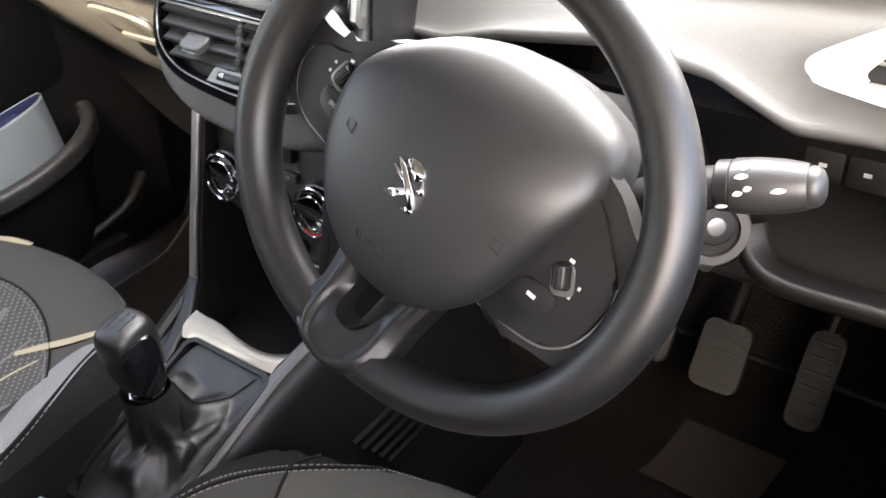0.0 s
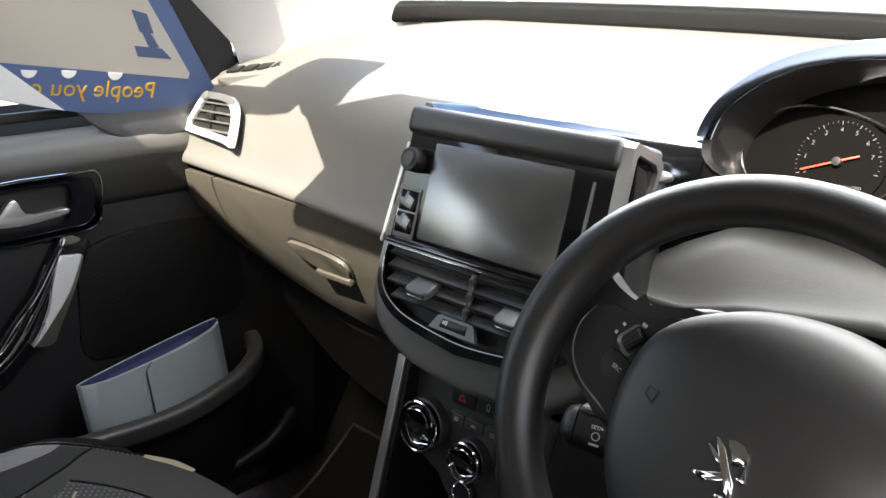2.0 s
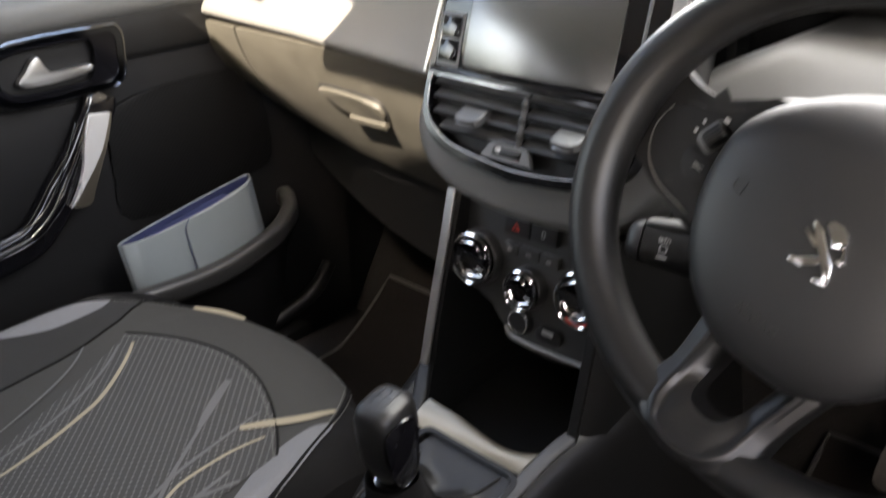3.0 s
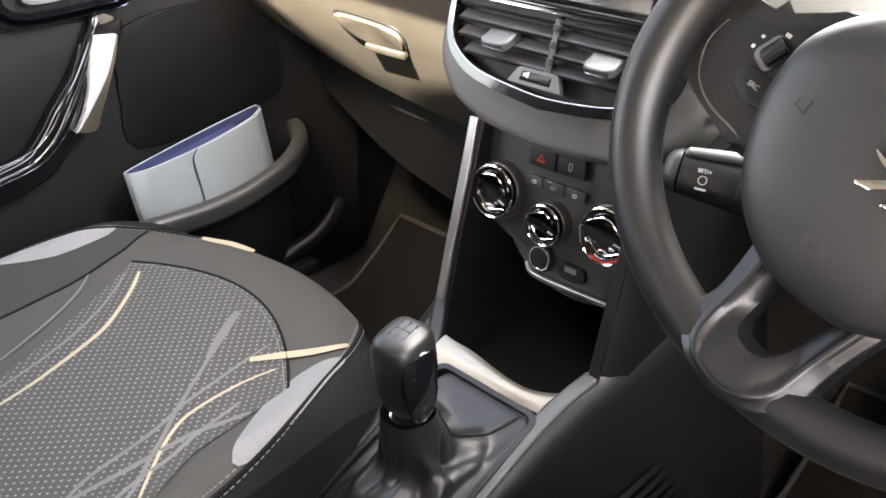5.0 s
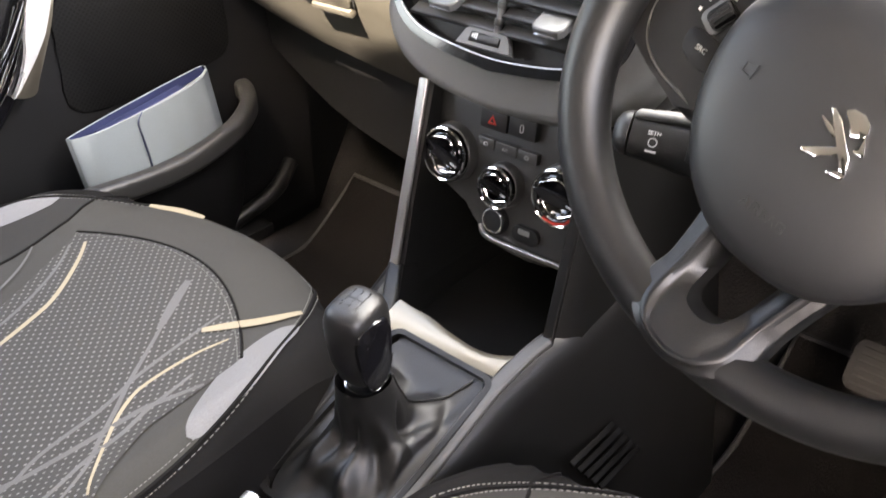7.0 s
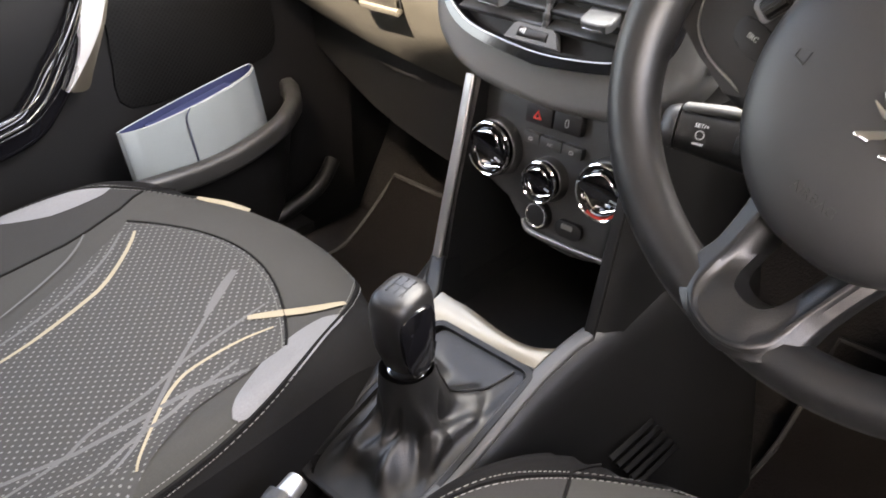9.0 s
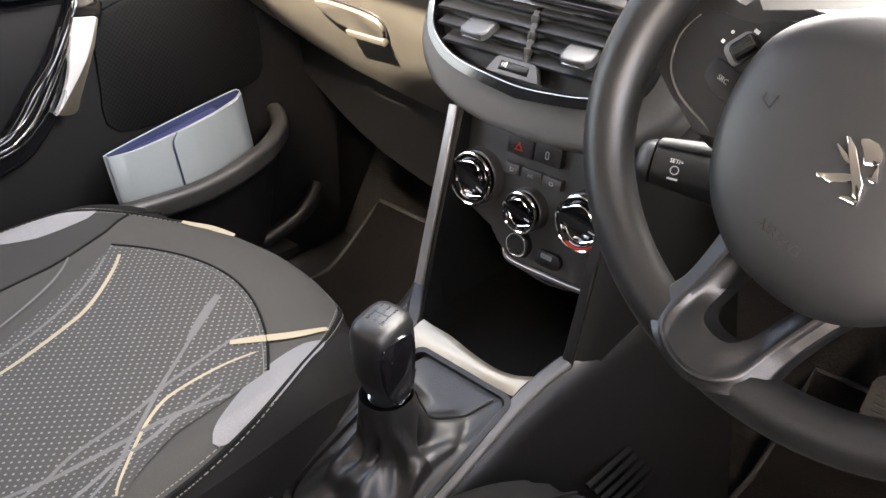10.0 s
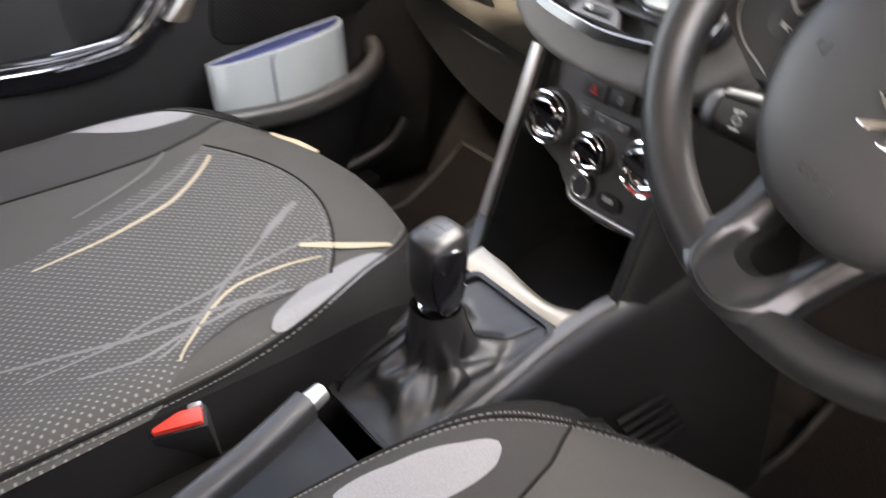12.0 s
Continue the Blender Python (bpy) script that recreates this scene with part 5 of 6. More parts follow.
# ---- pedals and mats ----
def pedals():
    for x, y, z, w, h, nm, lb in ((0.288, 0.755, 0.215, 0.062, 0.060, "clutch_pedal", "worn ribbed rubber clutch pedal"), (0.388, 0.738, 0.238, 0.058, 0.084, "brake_pedal", "worn ribbed rubber brake pedal"), (0.492, 0.762, 0.232, 0.040, 0.118, "accelerator_pedal", "long ribbed grey accelerator pedal")):
        t = thing(nm, (x, y, z), lb, "pedal")
        m = plane_at((x, y, z), (1, 0, 0), (0.05, -0.80, 0.60))
        pl = part("plate", prism(rrect(w, h, 0.012), m, 0.012, 0.004), RUBBER, t)
        for i in range(6):
            part("rib", box((0, -h * 0.38 + h * 0.76 * i / 5, 0.0125), (w * 0.72, 0.003, 0.003), 0.001, m), RUBBER, pl)
        part("arm", tube([m @ Vector((0, h * 0.2, 0)), (x, y + 0.10, z + 0.14), (x, y + 0.12, z + 0.24)], 0.008), BLACK, t)


pedals()


def mats():
    for x, w, d in ((-0.405, 0.46, 0.50), (0.385, 0.45, 0.57)):
        t = thing("floor_mat", (x, 0.55, 0.03), "dark brown carpet mat with a bound edge on the floor", "floor mat")
        fn = lambda u, v: Vector((x + (u - 0.5) * w, 0.30 + d * v, 0.040 + 0.30 * max(0, v - 0.72) ** 1.3 * 1.6))
        part("mat_body", sheet(fn, 16, 30, 0.006), MAT, t)
        edge = [fn(a, b) + Vector((0, 0, 0.004)) for a, b in [(0, i / 20) for i in range(20)] + [(i / 10, 1) for i in range(10)] + [(1, 1 - i / 20) for i in range(20)] + [(1 - i / 10, 0) for i in range(10)]]
        part("bound_edge", tube(edge, 0.005, 6, True), RUBBER, t)
        if x > 0:
            part("mat_patch", sheet(lambda u, v: fn(0.36 + 0.30 * u + 0.05 * v, 0.66 + 0.17 * v) + Vector((0, 0, 0.009 + 0.0006 * math.sin(40 * u))), 10, 8, 0.002), MAT_PATCH, t, "brown patch on the mat")


mats()


# ---- seats ----
def seat(x0, name, label, front_y, backrest):
    s = thing(name, (x0, 0.1, 0.05), label, "car seat", "front seats")
    W = 0.265

    def top(u, v):
        """The cushion's skin: u across, v from back to front and over the nose."""
        a = 2 * u - 1
        y = -0.26 + (front_y + 0.26) * min(v / 0.80, 1.0)
        k = max(0.0, (v - 0.62) / 0.38)
        w = W * (1 - 0.16 * max(0, (v - 0.45) / 0.55) ** 2.2 - 0.03 * max(0, (v - 0.70) / 0.30))
        y -= 0.085 * a * a * min(1, v / 0.8) ** 2
        bol = 0.040 * max(0, abs(a) - 0.55) ** 1.5 / 0.45 ** 1.5 * (1 - 0.4 * v)
        z = 0.345 + 0.030 * min(1, v / 0.7) + bol - 0.16 * k ** 2.6
        if v > 0.8:
            y += 0.018 * math.sin(math.pi * (v - 0.8) / 0.4)
        edge = max(0, abs(a) - 0.84) / 0.16
        z -= 0.035 * edge ** 2
        return Vector((x0 + a * w, y, z))
    n = 40
    half = [(0.50, 0.838), (0.62, 0.834), (0.70, 0.824), (0.76, 0.808), (0.82, 0.778), (0.875, 0.737), (0.927, 0.668), (0.956, 0.597), (0.974, 0.52), (0.984, 0.43), (0.988, 0.30), (0.99, 0.08)]
    seam = [(1 - a, b) for a, b in half[::-1][:-1]] + half
    line = [(p.x, p.y) for p in spline([(a, b, 0) for a, b in seam], 8)]
    loop = [(0.01, 0.0)] + line + [(0.99, 0.0)] + [(0.99 - 0.98 * i / 12, 0.0) for i in range(1, 12)]

    def rim_of(a, b):
        """Where a ray from the cushion's middle through (a, b) leaves its rectangle."""
        dx, dy = a - 0.5, b - 0.42
        k = min(0.5 / max(1e-6, abs(dx)), (0.58 if dy > 0 else 0.42) / max(1e-6, abs(dy)))
        return 0.5 + dx * k, 0.42 + dy * k

    def cover(r0, r1, rows):
        rings = []
        for j in range(rows + 1):
            r = r0 + (r1 - r0) * j / rows
            ring = []
            for a, b in loop:
                if r <= 1:
                    ring.append(top(0.5 + (a - 0.5) * r, 0.42 + (b - 0.42) * r))
                else:
                    oa, ob = rim_of(a, b)
                    ring.append(top(a + (oa - a) * (r - 1), b + (ob - b) * (r - 1)))
            rings.append(ring)
        return loft(rings, caps=False)
    part("cushion", cover(0.02, 1.0, 30), CLOTH, s, "plain dark grey cloth cushion")
    part("border", cover(1.0, 2.0, 5), CLOTH_DARK, s, "darker cloth border outside the seam")
    # side skirts down to the frame
    for sg in (0, 1):
        part("side_panel", sheet(lambda u, v, sg=sg: top(sg, v) + Vector(((1 if sg else -1) * 0.010 * math.sin(math.pi * min(1, u * 1.6)), -0.008 * u, -0.20 * u ** 0.9)), 10, n), CLOTH_DARK, s)
    part("front_panel", sheet(lambda u, v: top(u, 1) + Vector((0, -0.02 * v, -0.10 * v)), n, 4), CLOTH_DARK, s)
    part("seat_base", box((x0, 0.0, 0.13), (0.44, 0.46, 0.18), 0.02), BLACK, s)
    lift = Vector((0, 0, 0.0016))
    # darker bolster on the outer flank, with its seam
    inner = [(0.10, 0.20), (0.45, 0.216), (0.54, 0.213), (0.58, 0.204), (0.66, 0.177), (0.73, 0.134), (0.745, 0.122)]
    outer = [(0.10, 0.014), (0.30, 0.014), (0.43, 0.019), (0.52, 0.029), (0.597, 0.047), (0.668, 0.077), (0.737, 0.122), (0.745, 0.122)]
    part("bolster", sheet(lambda u, v: top(lerp(outer, 0.10 + 0.64 * u) * (1 - v) + lerp(inner, 0.10 + 0.64 * u) * v, 0.10 + 0.64 * u) + lift * 0.5, 60, 12), CLOTH_BOLSTER, s, "darker grey cloth bolster")
    part("bolster_seam", tube([top(lerp(inner, b), b) + lift * 0.4 for b in np.linspace(0.10, 0.80, 50)], 0.0016, 6), CLOTH_DARK, s)
    # patterned centre panel
    def spot(u, v):
        b = 2 * v - 1
        flare = 0.125 * min(1.0, max(0.0, (0.74 - u) / 0.25)) ** 1.2 * max(0, b) ** 2 if x0 < 0 else 0.0
        return top(0.5 + 0.04 * (1 if x0 < 0 else -1) + b * 0.37 * (1 - 0.06 * u) + flare, 0.02 + (0.67 if x0 < 0 else 0.600) * u * (1 - (0.10 if x0 < 0 else 0.30) * b * b * u)) + lift

    def panel(u, v):
        b = 2 * v - 1
        if (b < 0) == (x0 < 0):
            b *= min(1, max(0.25, 0.446 + (u - 0.585) * 1.135))
        elif x0 > 0:
            b *= 0.74
        return spot(u, 0.5 + 0.48 * b)
    part("centre_panel", sheet(panel, 40, 30), DOTS, s, "dotted woven centre panel")
    part("centre_seam", tube([panel(1, i / 30) for i in range(31)], 0.0015, 6), CLOTH_DARK, s)
    part("centre_stitching", tube([panel(0.985, i / 30) + lift * 0.3 for i in range(31)], 0.0004, 5), THREAD, s)
    # silver side patches
    for sg in (-1, 1):
        far = 0.030 if x0 < 0 and sg < 0 else 0.0

        def patch(u, v, sg=sg, far=far):
            mid = lerp([(0.0, 0.958), (0.1, 0.946), (0.36, 0.917), (0.63, 0.901), (0.85, 0.889), (1.0, 0.887)] if x0 < 0 and sg > 0 else [(0.0, 0.930), (0.1, 0.921), (0.42, 0.896), (0.85, 0.885), (1.0, 0.889)], u) + far * 0.7
            c = mid + (2 * v - 1) * (0.047 if x0 < 0 else 0.040) * (1 - 12 * far) * math.sin(math.pi * min(1, max(0, u))) ** 0.55
            return top(c if sg > 0 else 1 - c, (0.508 if x0 < 0 else 0.432) - far + (0.225 if x0 < 0 else 0.205) * u) + lift
        part("silver_patch", sheet(patch, 40, 10), CLOTH_SILVER, s, "silver grey woven side patch")
    # piping and double stitching round the nose and down the sides
    part("piping", tube([top(a, b) + lift * 0.3 for a, b in line], 0.0024, 6), CLOTH_DARK, s)
    for e in (-0.016, 0.014):
        bm = bmesh.new()
        pts = [top(0.5 + (a - 0.5) * (1 + e * (b < 0.8)), b + e * 0.6 * max(0, (b - 0.5) / 0.35)) + lift * 0.9 for a, b in line]
        for p, q in zip(pts, pts[1:]):
            n = max(1, round((q - p).length / 0.0048))
            for i in range(n):
                c0, c1 = p.lerp(q, i / n), p.lerp(q, (i + 0.62) / n)
                side = (q - p).cross(Vector((0, 0, 1))).normalized() * 0.0006
                bm.faces.new([bm.verts.new(v) for v in (c0 - side, c1 - side, c1 + side, c0 + side)])
        part("stitching", bm, THREAD, s, "pale stitching along the seam")
    return s, top, spot


def dots_material():
    m = material("dotted_seat_cloth", (0.0205, 0.0198, 0.0178), 0.85, grain=0.25, grain_size=0.001, bump=0.5)
    n, l = m.node_tree.nodes, m.node_tree.links
    b = n["Principled BSDF"]
    src = b.inputs["Base Color"].links[0].from_socket
    tc = n.new("ShaderNodeTexCoord")
    vor = n.new("ShaderNodeTexVoronoi")
    vor.inputs["Scale"].default_value = 1 / 0.0068
    vor.inputs["Randomness"].default_value = 0.0
    mp = n.new("ShaderNodeMapping")
    mp.inputs["Rotation"].default_value = (0, 0, radians(45))
    flat = n.new("ShaderNodeVectorMath")
    flat.operation = "MULTIPLY"
    flat.inputs[1].default_value = (1, 1, 0)
    l.new(tc.outputs["Object"], flat.inputs[0]), l.new(flat.outputs[0], mp.inputs["Vector"])
    l.new(mp.outputs[0], vor.inputs["Vector"])
    r = n.new("ShaderNodeMath")
    r.operation = "LESS_THAN"
    r.inputs[1].default_value = 0.18
    l.new(vor.outputs["Distance"], r.inputs[0])
    mix = n.new("ShaderNodeMix")
    mix.data_type = "RGBA"
    l.new(r.outputs[0], mix.inputs["Factor"])
    l.new(src, mix.inputs[6])
    mix.inputs[7].default_value = (0.105, 0.105, 0.098, 1)
    l.new(mix.outputs[2], b.inputs["Base Color"])
    return m


DOTS = dots_material()


def stripe_or_sun_streak(panel, s, pts, w, mat):
    """A ribbon laid on the seat along points (u, v), w wide in metres: a woven stripe, or a painted sun streak."""
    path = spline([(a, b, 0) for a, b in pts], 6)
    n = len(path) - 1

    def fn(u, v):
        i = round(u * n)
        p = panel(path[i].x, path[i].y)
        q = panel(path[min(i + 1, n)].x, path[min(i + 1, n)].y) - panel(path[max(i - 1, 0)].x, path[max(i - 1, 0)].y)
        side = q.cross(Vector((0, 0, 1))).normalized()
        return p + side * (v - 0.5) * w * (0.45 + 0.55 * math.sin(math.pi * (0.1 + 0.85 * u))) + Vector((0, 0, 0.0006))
    part("stripe_or_sun_streak", sheet(fn, n, 2), mat, s)


pseat, ptop, ppanel = seat(-0.305, "passenger_seat", "dark grey cloth passenger seat with dotted panel and silver patches", 0.352, False)
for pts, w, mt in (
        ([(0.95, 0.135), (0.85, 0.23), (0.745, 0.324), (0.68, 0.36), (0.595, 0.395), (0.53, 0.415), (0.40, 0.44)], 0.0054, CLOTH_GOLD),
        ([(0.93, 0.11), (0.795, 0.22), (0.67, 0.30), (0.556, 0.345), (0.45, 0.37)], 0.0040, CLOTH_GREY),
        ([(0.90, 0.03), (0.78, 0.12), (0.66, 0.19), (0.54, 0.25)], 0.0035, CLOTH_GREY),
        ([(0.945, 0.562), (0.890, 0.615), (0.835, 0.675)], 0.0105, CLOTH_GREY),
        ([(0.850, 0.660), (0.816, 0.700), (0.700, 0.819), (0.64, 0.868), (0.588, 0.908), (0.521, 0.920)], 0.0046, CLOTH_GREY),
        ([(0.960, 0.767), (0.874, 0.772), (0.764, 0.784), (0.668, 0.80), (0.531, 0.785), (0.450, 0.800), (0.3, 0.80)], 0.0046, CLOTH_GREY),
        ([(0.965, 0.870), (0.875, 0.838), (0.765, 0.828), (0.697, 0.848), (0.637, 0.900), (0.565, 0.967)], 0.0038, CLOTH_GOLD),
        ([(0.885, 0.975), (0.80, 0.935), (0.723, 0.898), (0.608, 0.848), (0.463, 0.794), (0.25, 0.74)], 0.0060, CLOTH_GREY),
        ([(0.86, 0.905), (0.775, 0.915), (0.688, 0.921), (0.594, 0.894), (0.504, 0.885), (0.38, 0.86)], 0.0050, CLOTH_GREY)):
    stripe_or_sun_streak(ppanel, pseat, pts, w, mt)
# two beige streaks: sunlit slashes put into the cloth's colour
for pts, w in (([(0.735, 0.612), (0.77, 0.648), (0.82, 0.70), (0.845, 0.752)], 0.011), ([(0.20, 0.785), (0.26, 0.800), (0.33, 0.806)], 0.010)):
    stripe_or_sun_streak(lambda a, b: ptop(a, b) + Vector((0, 0, 0.0024)), pseat, pts, w, CLOTH_GOLD)
dseat, dtop, dpanel = seat(0.365, "driver_seat", "dark grey cloth driver's seat with silver side patches", 0.330, False)

stripe_or_sun_streak(dpanel, dseat, [(0.985, 0.30), (0.92, 0.31), (0.80, 0.33), (0.60, 0.36)], 0.0065, CLOTH_GOLD)


def backrests():
    for s, x0, y0 in ((pseat, -0.345, -0.205), (dseat, 0.365, -0.46)):
        rings = []
        for z, w, d, dy in ((0.30, 0.23, 0.09, 0.0), (0.45, 0.25, 0.085, -0.03), (0.65, 0.25, 0.07, -0.08), (0.80, 0.22, 0.055, -0.12), (0.86, 0.15, 0.045, -0.135)):
            rings.append([Vector((x0 + w * math.cos(a), y0 + dy + d * math.sin(a), z)) for a in np.linspace(0, 2 * math.pi, 28, endpoint=False)])
        part("backrest", loft(rings), CLOTH, s)
        part("headrest", box((x0, y0 - 0.155, 0.96), (0.25, 0.09, 0.15), 0.04, seg=4), CLOTH, s)


backrests()

# ---- passenger door ----
def door():
    d = thing("door_passenger", (-0.75, 0.1, 0.05), "closed passenger door with dark trim, chrome handle and deep bin", "car door")

    def skin(u, v):
        y = -0.42 + 1.20 * u
        z = 0.06 + 0.70 * v
        x = -0.735 + 0.012 * math.sin(math.pi * v * 1.1)
        if z > 0.68:
            x -= 0.9 * (z - 0.68)
        return Vector((x, y, z))
    part("panel", sheet(skin, 30, 30, 0.004), BLACK, d, "black moulded trim panel")
    part("shoulder", sweep([(-0.742, -0.42, 0.706), (-0.742, 0.1, 0.706), (-0.742, 0.50, 0.700), (-0.745, 0.62, 0.694)], rrect(0.060, 0.055, 0.022), (0, 0, 1)), PAD, d, "soft upper shoulder")
    part("upper_inset", sweep([(-0.735, -0.42, 0.665), (-0.735, 0.2, 0.665), (-0.735, 0.56, 0.655)], rrect(0.030, 0.090, 0.014), (0, 0, 1)), HARD, d)
    # handle: bezel, cup and lever
    hm = plane_at((-0.712, 0.315, 0.636), (0, 1, 0), (1, 0, 0))
    o = smooth_outline([(-0.085, 0.036), (0.06, 0.040), (0.092, 0.034), (0.094, 0.0), (0.084, -0.038), (0.04, -0.044), (-0.085, -0.036)], 4)
    i = smooth_outline([(-0.070, 0.024), (0.030, 0.028), (0.050, 0.022), (0.050, -0.004), (0.040, -0.024), (0.02, -0.028), (-0.070, -0.022)], 4)
    b = part("handle_bezel", frame_ring(o, i, hm, 0.012, 0.004), GLOSS, d, "polished black handle surround")
    part("handle_cup", prism(i, hm @ pose(0, 0, -0.006), 0.004), BLACK, b)
    part("bezel_bead", sweep([hm @ Vector((x, y, 0.0115)) for x, y in o], disc(0.0013, 6), (1, 0, 0), True), CHROME, b)
    lever = smooth_outline([(-0.056, -0.008), (-0.046, 0.001), (-0.036, 0.013), (-0.026, 0.018), (-0.020, 0.008), (-0.015, -0.0055), (0.010, -0.0075), (0.040, -0.0065), (0.0445, -0.010), (0.041, -0.0155), (0.0, -0.0190), (-0.036, -0.0185), (-0.054, -0.015)], 3)
    part("handle_lever", prism(lever, hm @ pose(0, 0, 0.001), 0.011, 0.0035, 3), SATIN, b, "satin silver door lever")
    part("bezel_band", frame_ring([(x * 0.97, y * 0.95) for x, y in o], [(x * 0.88, y * 0.80) for x, y in o], hm @ pose(0, 0, 0.0100), 0.0032, 0.001), POLISH, b, "polished band")
    # pull handle: long curved bar
    p = spline([(-0.700, 0.350, 0.590), (-0.692, 0.338, 0.570), (-0.690, 0.300, 0.515), (-0.690, 0.264, 0.478), (-0.690, 0.235, 0.445), (-0.690, 0.200, 0.421), (-0.695, 0.12, 0.408), (-0.71, 0.02, 0.405)], 6)
    part("pull_bar", sweep([q + Vector((-0.016, 0.014, -0.010)) for q in p], rrect(0.050, 0.024, 0.010), (1, 0, 0)), GLOSS, d, "gloss black curved pull handle")
    # chrome tubes: the bar's edge, and reflection streaks laid in as lines
    for pts, r in (([(-0.690, 0.334, 0.568), (-0.688, 0.304, 0.517), (-0.688, 0.257, 0.454), (-0.688, 0.224, 0.428), (-0.690, 0.200, 0.419), (-0.695, 0.12, 0.408), (-0.71, 0.02, 0.405)], 0.0024), ([(-0.690, 0.313, 0.560), (-0.690, 0.288, 0.513), (-0.690, 0.248, 0.459), (-0.692, 0.208, 0.436), (-0.70, 0.12, 0.425)], 0.0011), ([(-0.690, 0.318, 0.530), (-0.690, 0.285, 0.472), (-0.690, 0.252, 0.437), (-0.692, 0.212, 0.414), (-0.70, 0.12, 0.400)], 0.0012)):
        part("pull_bar_lines", tube(spline(pts, 8), r, 8), CHROME, d, "thin chrome line laid for the bar's edge and reflections")
    bm_ = plane_at((-0.692, 0, 0), (0, 1, 0), (1, 0, 0))
    def curved(left, right, n=5):
        return [(p.x, p.y) for p in spline([(x, y, 0) for x, y in left], n)] + [(p.x, p.y) for p in spline([(x, y, 0) for x, y in right[::-1]], n)]
    edge = [(0.362, 0.563), (0.343, 0.522), (0.327, 0.499), (0.311, 0.480), (0.292, 0.459), (0.281, 0.449)]
    part("pull_blade", prism(curved([(0.334, 0.567), (0.318, 0.532), (0.309, 0.500), (0.296, 0.473), (0.279, 0.448)], edge), bm_, 0.008, 0.0025, 3), BRIGHT, d, "broad chrome blade of the pull handle")
    part("blade_side", prism(curved([(x - 0.002, y) for x, y in edge], [(0.366, 0.560), (0.354, 0.528), (0.342, 0.504), (0.320, 0.464), (0.308, 0.443), (0.288, 0.444)]), bm_ @ pose(0, 0, -0.008), 0.012, 0.003), CHAMPAGNE, d)
    part("pull_recess", prism(smooth_outline([(-0.16, 0.02), (0.0, 0.025), (0.03, 0.0), (-0.02, -0.08), (-0.06, -0.12), (-0.17, -0.13)], 4), plane_at((-0.722, 0.33, 0.555), (0, 1, 0), (1, 0, 0)), 0.004, 0.001), BLACK, d)
    # speaker grille
    gm = plane_at((-0.7215, 0.505, 0.475), (0, 1, 0), (1, 0, 0))
    g = part("speaker_grille", prism(smooth_outline([(-0.12, 0.085), (0.05, 0.095), (0.115, 0.07), (0.13, -0.06), (0.06, -0.085), (-0.13, -0.09), (-0.14, 0.0)], 4), gm, 0.006, 0.003), GRILLE, d, "finely pierced speaker grille")
    # bin: curved outer wall with a rolled lip
    lip = [(-0.655, -0.30, 0.30), (-0.640, 0.0, 0.305), (-0.622, 0.22, 0.312), (-0.612, 0.42, 0.302), (-0.622, 0.54, 0.314), (-0.652, 0.606, 0.326), (-0.690, 0.636, 0.332), (-0.715, 0.645, 0.334)]
    pl = spline(lip, 8)
    part("bin_lip", sweep(pl, rrect(0.026, 0.034, 0.010), (0, 0, 1)), FASCIA, d, "rolled lip of the door bin")
    n = len(pl) - 1
    part("bin_wall", sheet(lambda u, v: pl[round(u * n)] + Vector((-0.045 * v, -0.02 * v, -0.22 * v)), n, 6, 0.006), BLACK, d)
    part("bin_floor", box((-0.70, 0.15, 0.10), (0.09, 0.95, 0.02), 0.004), BLACK, d)
    # window
    gl = part("window_pane", sheet(lambda u, v: (-0.775 + 0.19 * v ** 1.3, -0.42 + (1.12 - 0.62 * v ** 1.2) * u, 0.735 + 0.40 * v), 10, 8, 0.004), GLASS, d, "clear side glass")
    gl.visible_shadow = False
    part("mirror_corner", loft([[Vector(p) for p in r] for r in (((-0.735, 0.42, 0.715), (-0.735, 0.62, 0.700), (-0.76, 0.66, 0.80), (-0.755, 0.56, 0.80)), ((-0.765, 0.42, 0.715), (-0.765, 0.62, 0.700), (-0.79, 0.66, 0.80), (-0.785, 0.56, 0.80)))]), HARD, d, "dark corner trim behind the mirror")
    part("corner_panel", prism([(0.390, 0.768), (0.397, 0.757), (0.412, 0.740), (0.438, 0.719), (0.460, 0.709), (0.500, 0.706), (0.560, 0.706), (0.600, 0.716), (0.608, 0.768)][::-1], plane_at((-0.7250, 0, 0), (0, 1, 0), (1, 0, 0)), 0.012, 0.004, 3), CORNER, d, "dark blue-grey corner panel under the sign")
    part("window_frame", sweep(spline([(-0.768, 0.60, 0.735), (-0.760, 0.640, 0.80), (-0.750, 0.58, 0.90), (-0.735, 0.44, 1.02), (-0.70, 0.22, 1.11)], 5), rrect(0.045, 0.070, 0.012), (0, 1, 0.3)), BLACK, d, "black upper door frame")
    part("window_seal", sweep([(-0.765, -0.42, 0.750), (-0.765, 0.2, 0.752), (-0.765, 0.56, 0.748)], rrect(0.014, 0.014, 0.004), (0, 0, 1)), BLACK, d)
    return d


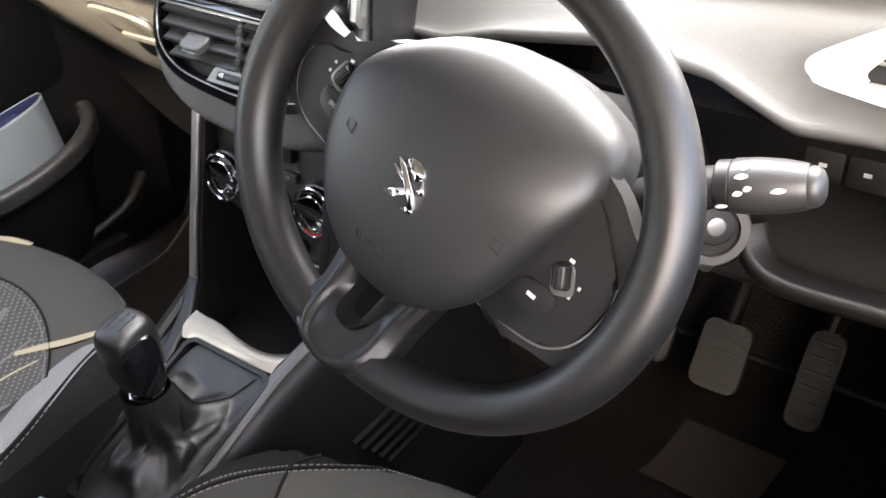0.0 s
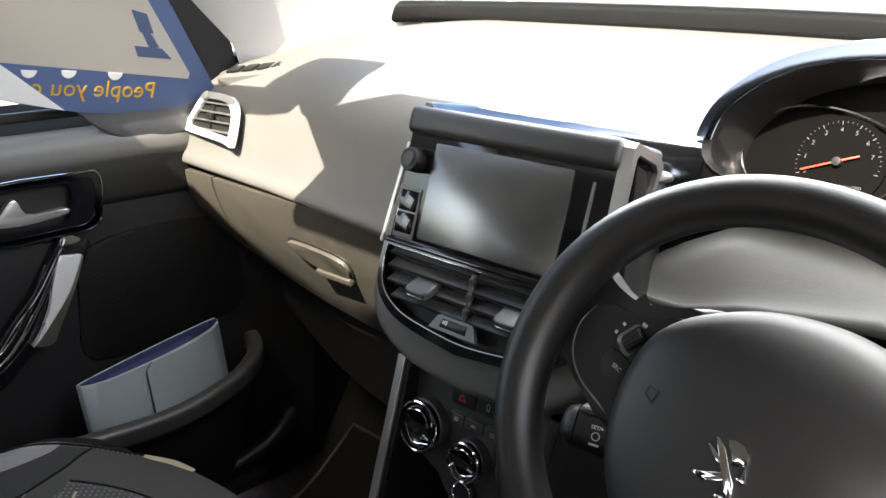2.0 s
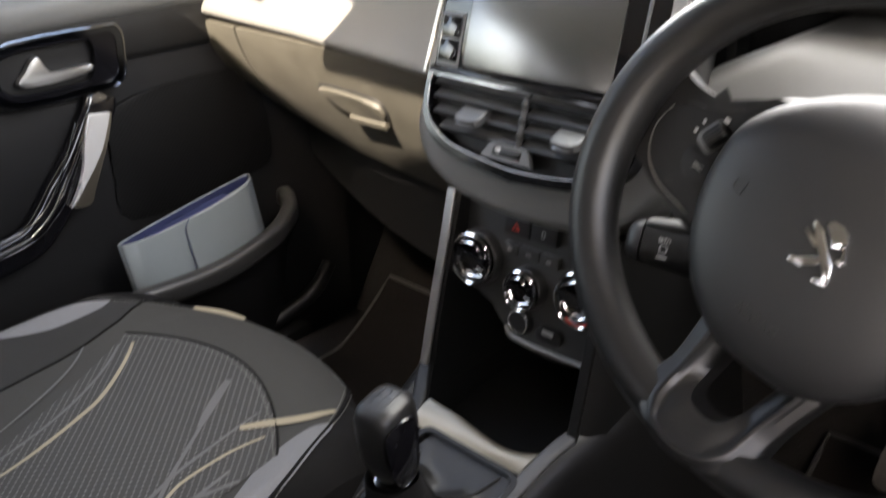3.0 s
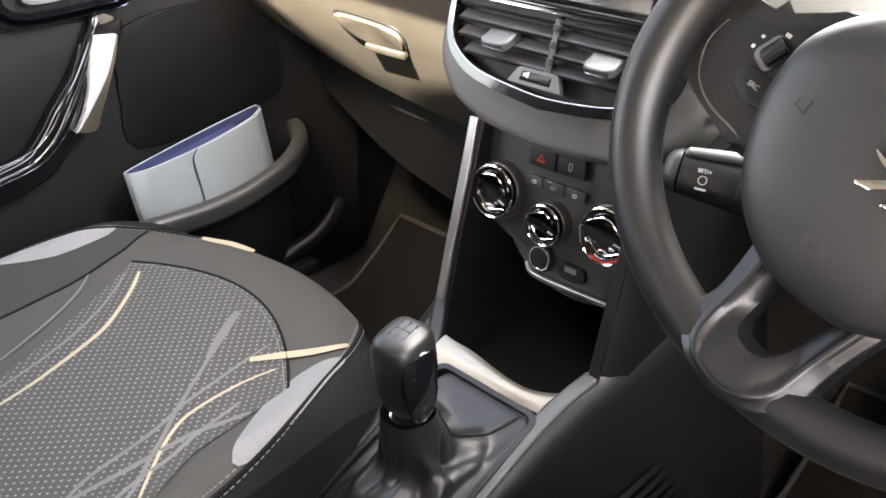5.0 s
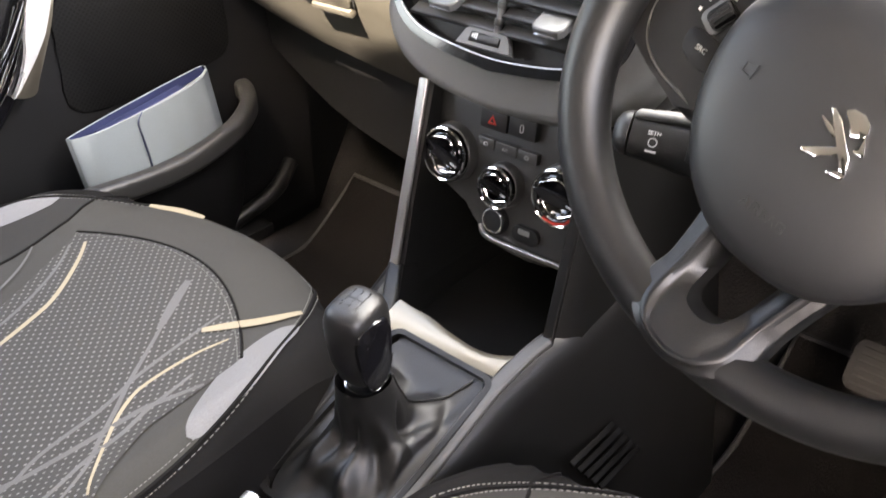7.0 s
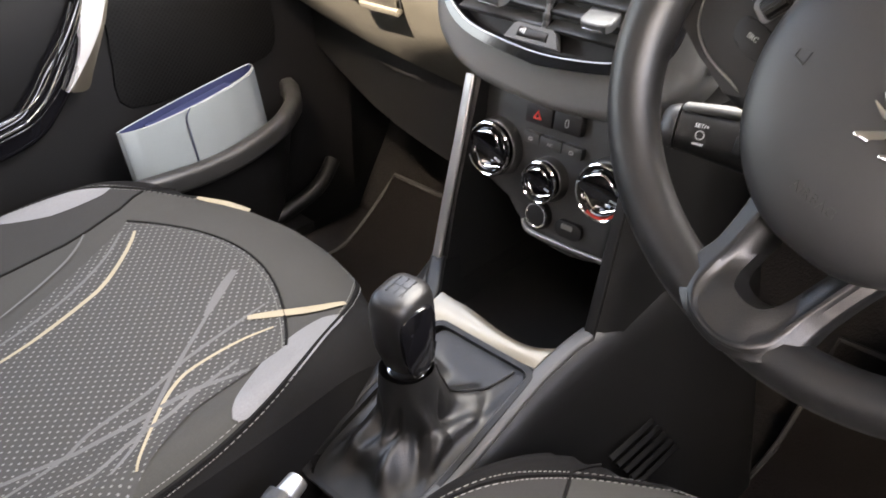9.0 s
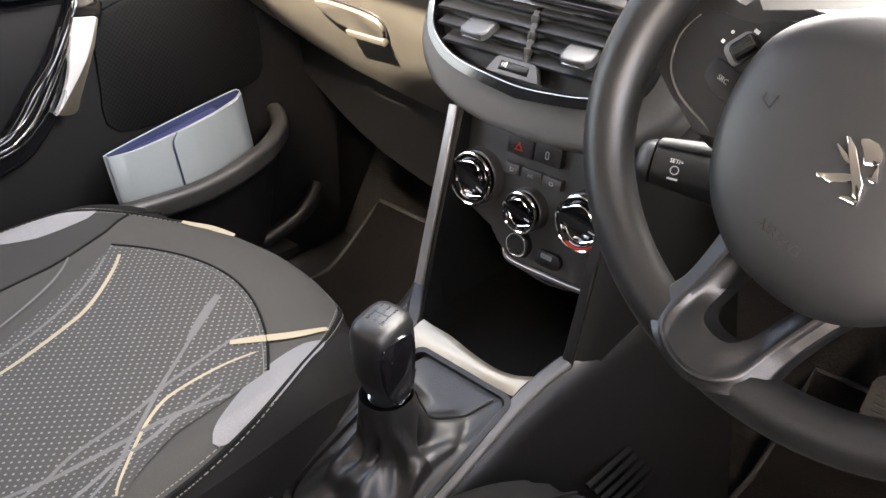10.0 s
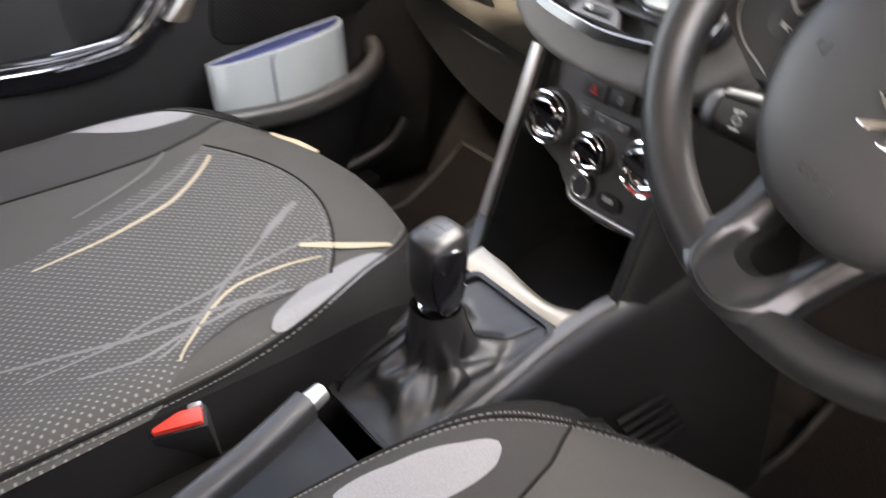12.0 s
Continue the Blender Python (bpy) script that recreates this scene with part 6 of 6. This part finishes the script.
def grille_material():
    m = material("pierced_grille", (0.010, 0.010, 0.010), 0.6, spec=0.1)
    n, l = m.node_tree.nodes, m.node_tree.links
    b = n["Principled BSDF"]
    tc = n.new("ShaderNodeTexCoord")
    vor = n.new("ShaderNodeTexVoronoi")
    vor.inputs["Scale"].default_value = 1 / 0.0055
    vor.inputs["Randomness"].default_value = 0.0
    flat = n.new("ShaderNodeVectorMath")
    flat.operation = "MULTIPLY"
    flat.inputs[1].default_value = (0, 1, 1)
    mp = n.new("ShaderNodeMapping")
    mp.inputs["Rotation"].default_value = (radians(45), 0, 0)
    l.new(tc.outputs["Object"], flat.inputs[0]), l.new(flat.outputs[0], mp.inputs["Vector"]), l.new(mp.outputs[0], vor.inputs["Vector"])
    r = n.new("ShaderNodeMapRange")
    r.inputs["From Min"].default_value, r.inputs["From Max"].default_value = 0.25, 0.42
    l.new(vor.outputs["Distance"], r.inputs["Value"])
    mix = n.new("ShaderNodeMix")
    mix.data_type = "RGBA"
    l.new(r.outputs[0], mix.inputs["Factor"])
    mix.inputs[6].default_value, mix.inputs[7].default_value = (0.002, 0.002, 0.002, 1), (0.007, 0.007, 0.007, 1)
    l.new(mix.outputs[2], b.inputs["Base Color"])
    k = n.new("ShaderNodeBump")
    k.inputs["Strength"].default_value, k.inputs["Distance"].default_value = 0.25, 0.001
    l.new(r.outputs[0], k.inputs["Height"]), l.new(k.outputs[0], b.inputs["Normal"])
    return m


GRILLE = grille_material()
door()


def wallet():
    w = thing("document_wallet", (-0.66, 0.44, 0.27), "pale blue-grey folded document wallet standing in the door bin", "wallet")
    L, H = 0.248, 0.128
    m = plane_at((-0.666, 0.458, 0.264), (-0.030, 0.238, 0.012), (-0.03, -0.09, 1.0))
    edge = [(-L / 2 + 0.003, 0.0015), (-L * 0.38, -0.014), (-L * 0.2, -0.022), (0, -0.026), (L * 0.2, -0.024), (L * 0.38, -0.016), (L / 2 - 0.003, 0.0005)]
    o = smooth_outline([(-L / 2, 0.009)] + edge + [(L / 2, 0.008), (L / 2 - 0.004, 0.0155), (L * 0.25, 0.019), (0, 0.020), (-L * 0.25, 0.019), (-L / 2 + 0.004, 0.0155)], 4)
    ins = [(x * 0.985, 0.0 + y * 0.84) for x, y in o]
    rings = [[m @ Vector((x, y, z)) for x, y in q] for q, z in ((o, 0), (o, H * 0.5), (o, H - 0.001), ([(x * 0.993, y * 0.93) for x, y in o], H), (ins, H - 0.001))]
    part("cover", loft(rings, caps=False), WALLET, w, "stitched leatherette cover")
    part("lining", loft([[m @ Vector((x, y, z)) for x, y in ins] for z in (H - 0.001, H - 0.035)], caps=False), NAVY, w, "dark navy lining")
    part("flap", sheet(lambda u, v: m @ Vector((-0.036 + (L / 2 + 0.030) * u + 0.012 * (1 - u) * max(0, (v - 0.88) / 0.12) ** 2, lerp(edge, -0.036 + (L / 2 + 0.030) * u) - 0.0030 + 0.0018 * u ** 3, (H + 0.0005 - 0.002 * u) * v)), 18, 16, 0.0022), WALLET, w, "closing flap with a faint stamp")
    part("flap_edge", tube([m @ Vector((-0.0368 + 0.012 * max(0, (v - 0.88) / 0.12) ** 2, lerp(edge, -0.0368) - 0.0030, H * v)) for v in np.linspace(0, 1, 24)], 0.0008, 6), NAVY, w)
    part("booklet", box((-0.006, 0.002, (H - 0.006) / 2), (L * 0.62, 0.020, H - 0.010), 0.002, m), NAVY, w, "navy booklet inside")
    part("pocket", box((0.086, 0.005, (H - 0.012) / 2), (0.040, 0.005, H - 0.012), 0.001, m), HARD, w)
    part("pocket", box((-0.100, 0.006, (H - 0.012) / 2), (0.022, 0.005, H - 0.012), 0.001, m), HARD, w)
    for k in range(5):
        part("stamp", box((0.004 + 0.0045 * k, lerp(edge, 0.004 + 0.0045 * k) - 0.0044, 0.044 + 0.003 * (k % 2)), (0.0022, 0.0005, 0.006 + 0.002 * (k % 3)), 0, m), HARD, w)
    return w


wallet()


# ---- window sign and what is seen outside ----
def sign_sheet():
    s = thing("window_sign", (-0.74, 0.42, 0.80), "blue translucent sale sign with orange lettering in the side window", "sign")
    m = plane_at((-0.688, 0.376, 0.855), (0, 1, 0), (0.96, 0, -0.28)) @ Matrix.Scale(0.955, 4) @ pose(-0.005, 0.021, 0.008)
    o = [(-0.34, 0.13), (0.095, 0.13)] + [(p.x, p.y) for p in spline([(0.165, 0.023, 0), (0.210, -0.050, 0), (0.241, -0.101, 0), (0.242, -0.114, 0), (0.209, -0.132, 0), (0.143, -0.137, 0), (0.065, -0.132, 0), (0.003, -0.119, 0), (-0.10, -0.088, 0), (-0.22, -0.045, 0)], 4)] + [(-0.34, 0.0)]
    part("sheet", prism(o[::-1], m, 0.002), SIGN_BLUE, s)
    part("pale_panel", prism([(-0.33, 0.12), (0.072, 0.12), (0.132, 0.025), (0.200, -0.082), (0.198, -0.091), (-0.079, -0.040), (-0.33, 0.006)][::-1], m @ pose(0, 0, 0.0021), 0.0006), SIGN_PALE, s, "pale printed panel")
    # white piece painting the glare on the sign's lower corner
    part("glare_corner", prism([(-0.30, 0.0), (-0.085, -0.040), (0.003, -0.1185), (-0.10, -0.087), (-0.22, -0.044)], m @ pose(0, 0, 0.0028), 0.0005), SIGN_GLARE, s)
    writing("sign_lettering", "People you c", m @ pose(0.050, -0.092, 0.0026, 0, 0, -8), 0.036, SIGN_ORANGE, s, mirror=True)
    for a in ([(0.100, 0.024), (0.124, 0.016), (0.136, -0.014), (0.114, -0.010)], [(0.117, -0.010), (0.131, -0.013), (0.146, -0.036), (0.130, -0.036)], [(0.106, -0.030), (0.150, -0.038), (0.168, -0.056), (0.112, -0.047)]):
        part("printed_mark", prism(a[::-1], m @ pose(0, 0, 0.0030), 0.0005), SIGN_BLUE, s)
    for x, y in ((-0.046, -0.057), (0.009, -0.063), (0.078, -0.073)):
        part("hook_tab", prism([(0.011 * math.cos(t), 0.011 * math.sin(t)) for t in np.linspace(math.pi, 2 * math.pi, 12)], m @ pose(x, y + 0.004, 0.0032, 0, 0, -8), 0.0008), WHITE, s)
    return s


SIGN_BLUE = film_material("sign_blue", (0.125, 0.170, 0.285))
SIGN_PALE = film_material("sign_pale", (0.58, 0.55, 0.49))
SIGN_ORANGE = film_material("sign_orange", (0.70, 0.46, 0.07))
SIGN_GLARE = film_material("sign_glare", (0.85, 0.85, 0.83))
sign_sheet()


def door_mirror():
    t = thing("door_mirror", (-0.90, 0.55, 0.74), "dark door mirror housing outside the passenger window", "mirror")
    m = pose(-0.93, 0.52, 0.80, 0, 0, 12)
    part("housing", box((0, 0.03, 0), (0.20, 0.09, 0.14), 0.03, m, seg=4), BLACK, t)
    part("mirror_glass", box((0, -0.018, 0), (0.16, 0.004, 0.11), 0.002, m), CHROME, t, "mirror glass")
    part("arm", tube([(-0.775, 0.56, 0.745), (-0.84, 0.56, 0.75), (-0.88, 0.55, 0.765)], 0.02), BLACK, t)


door_mirror()
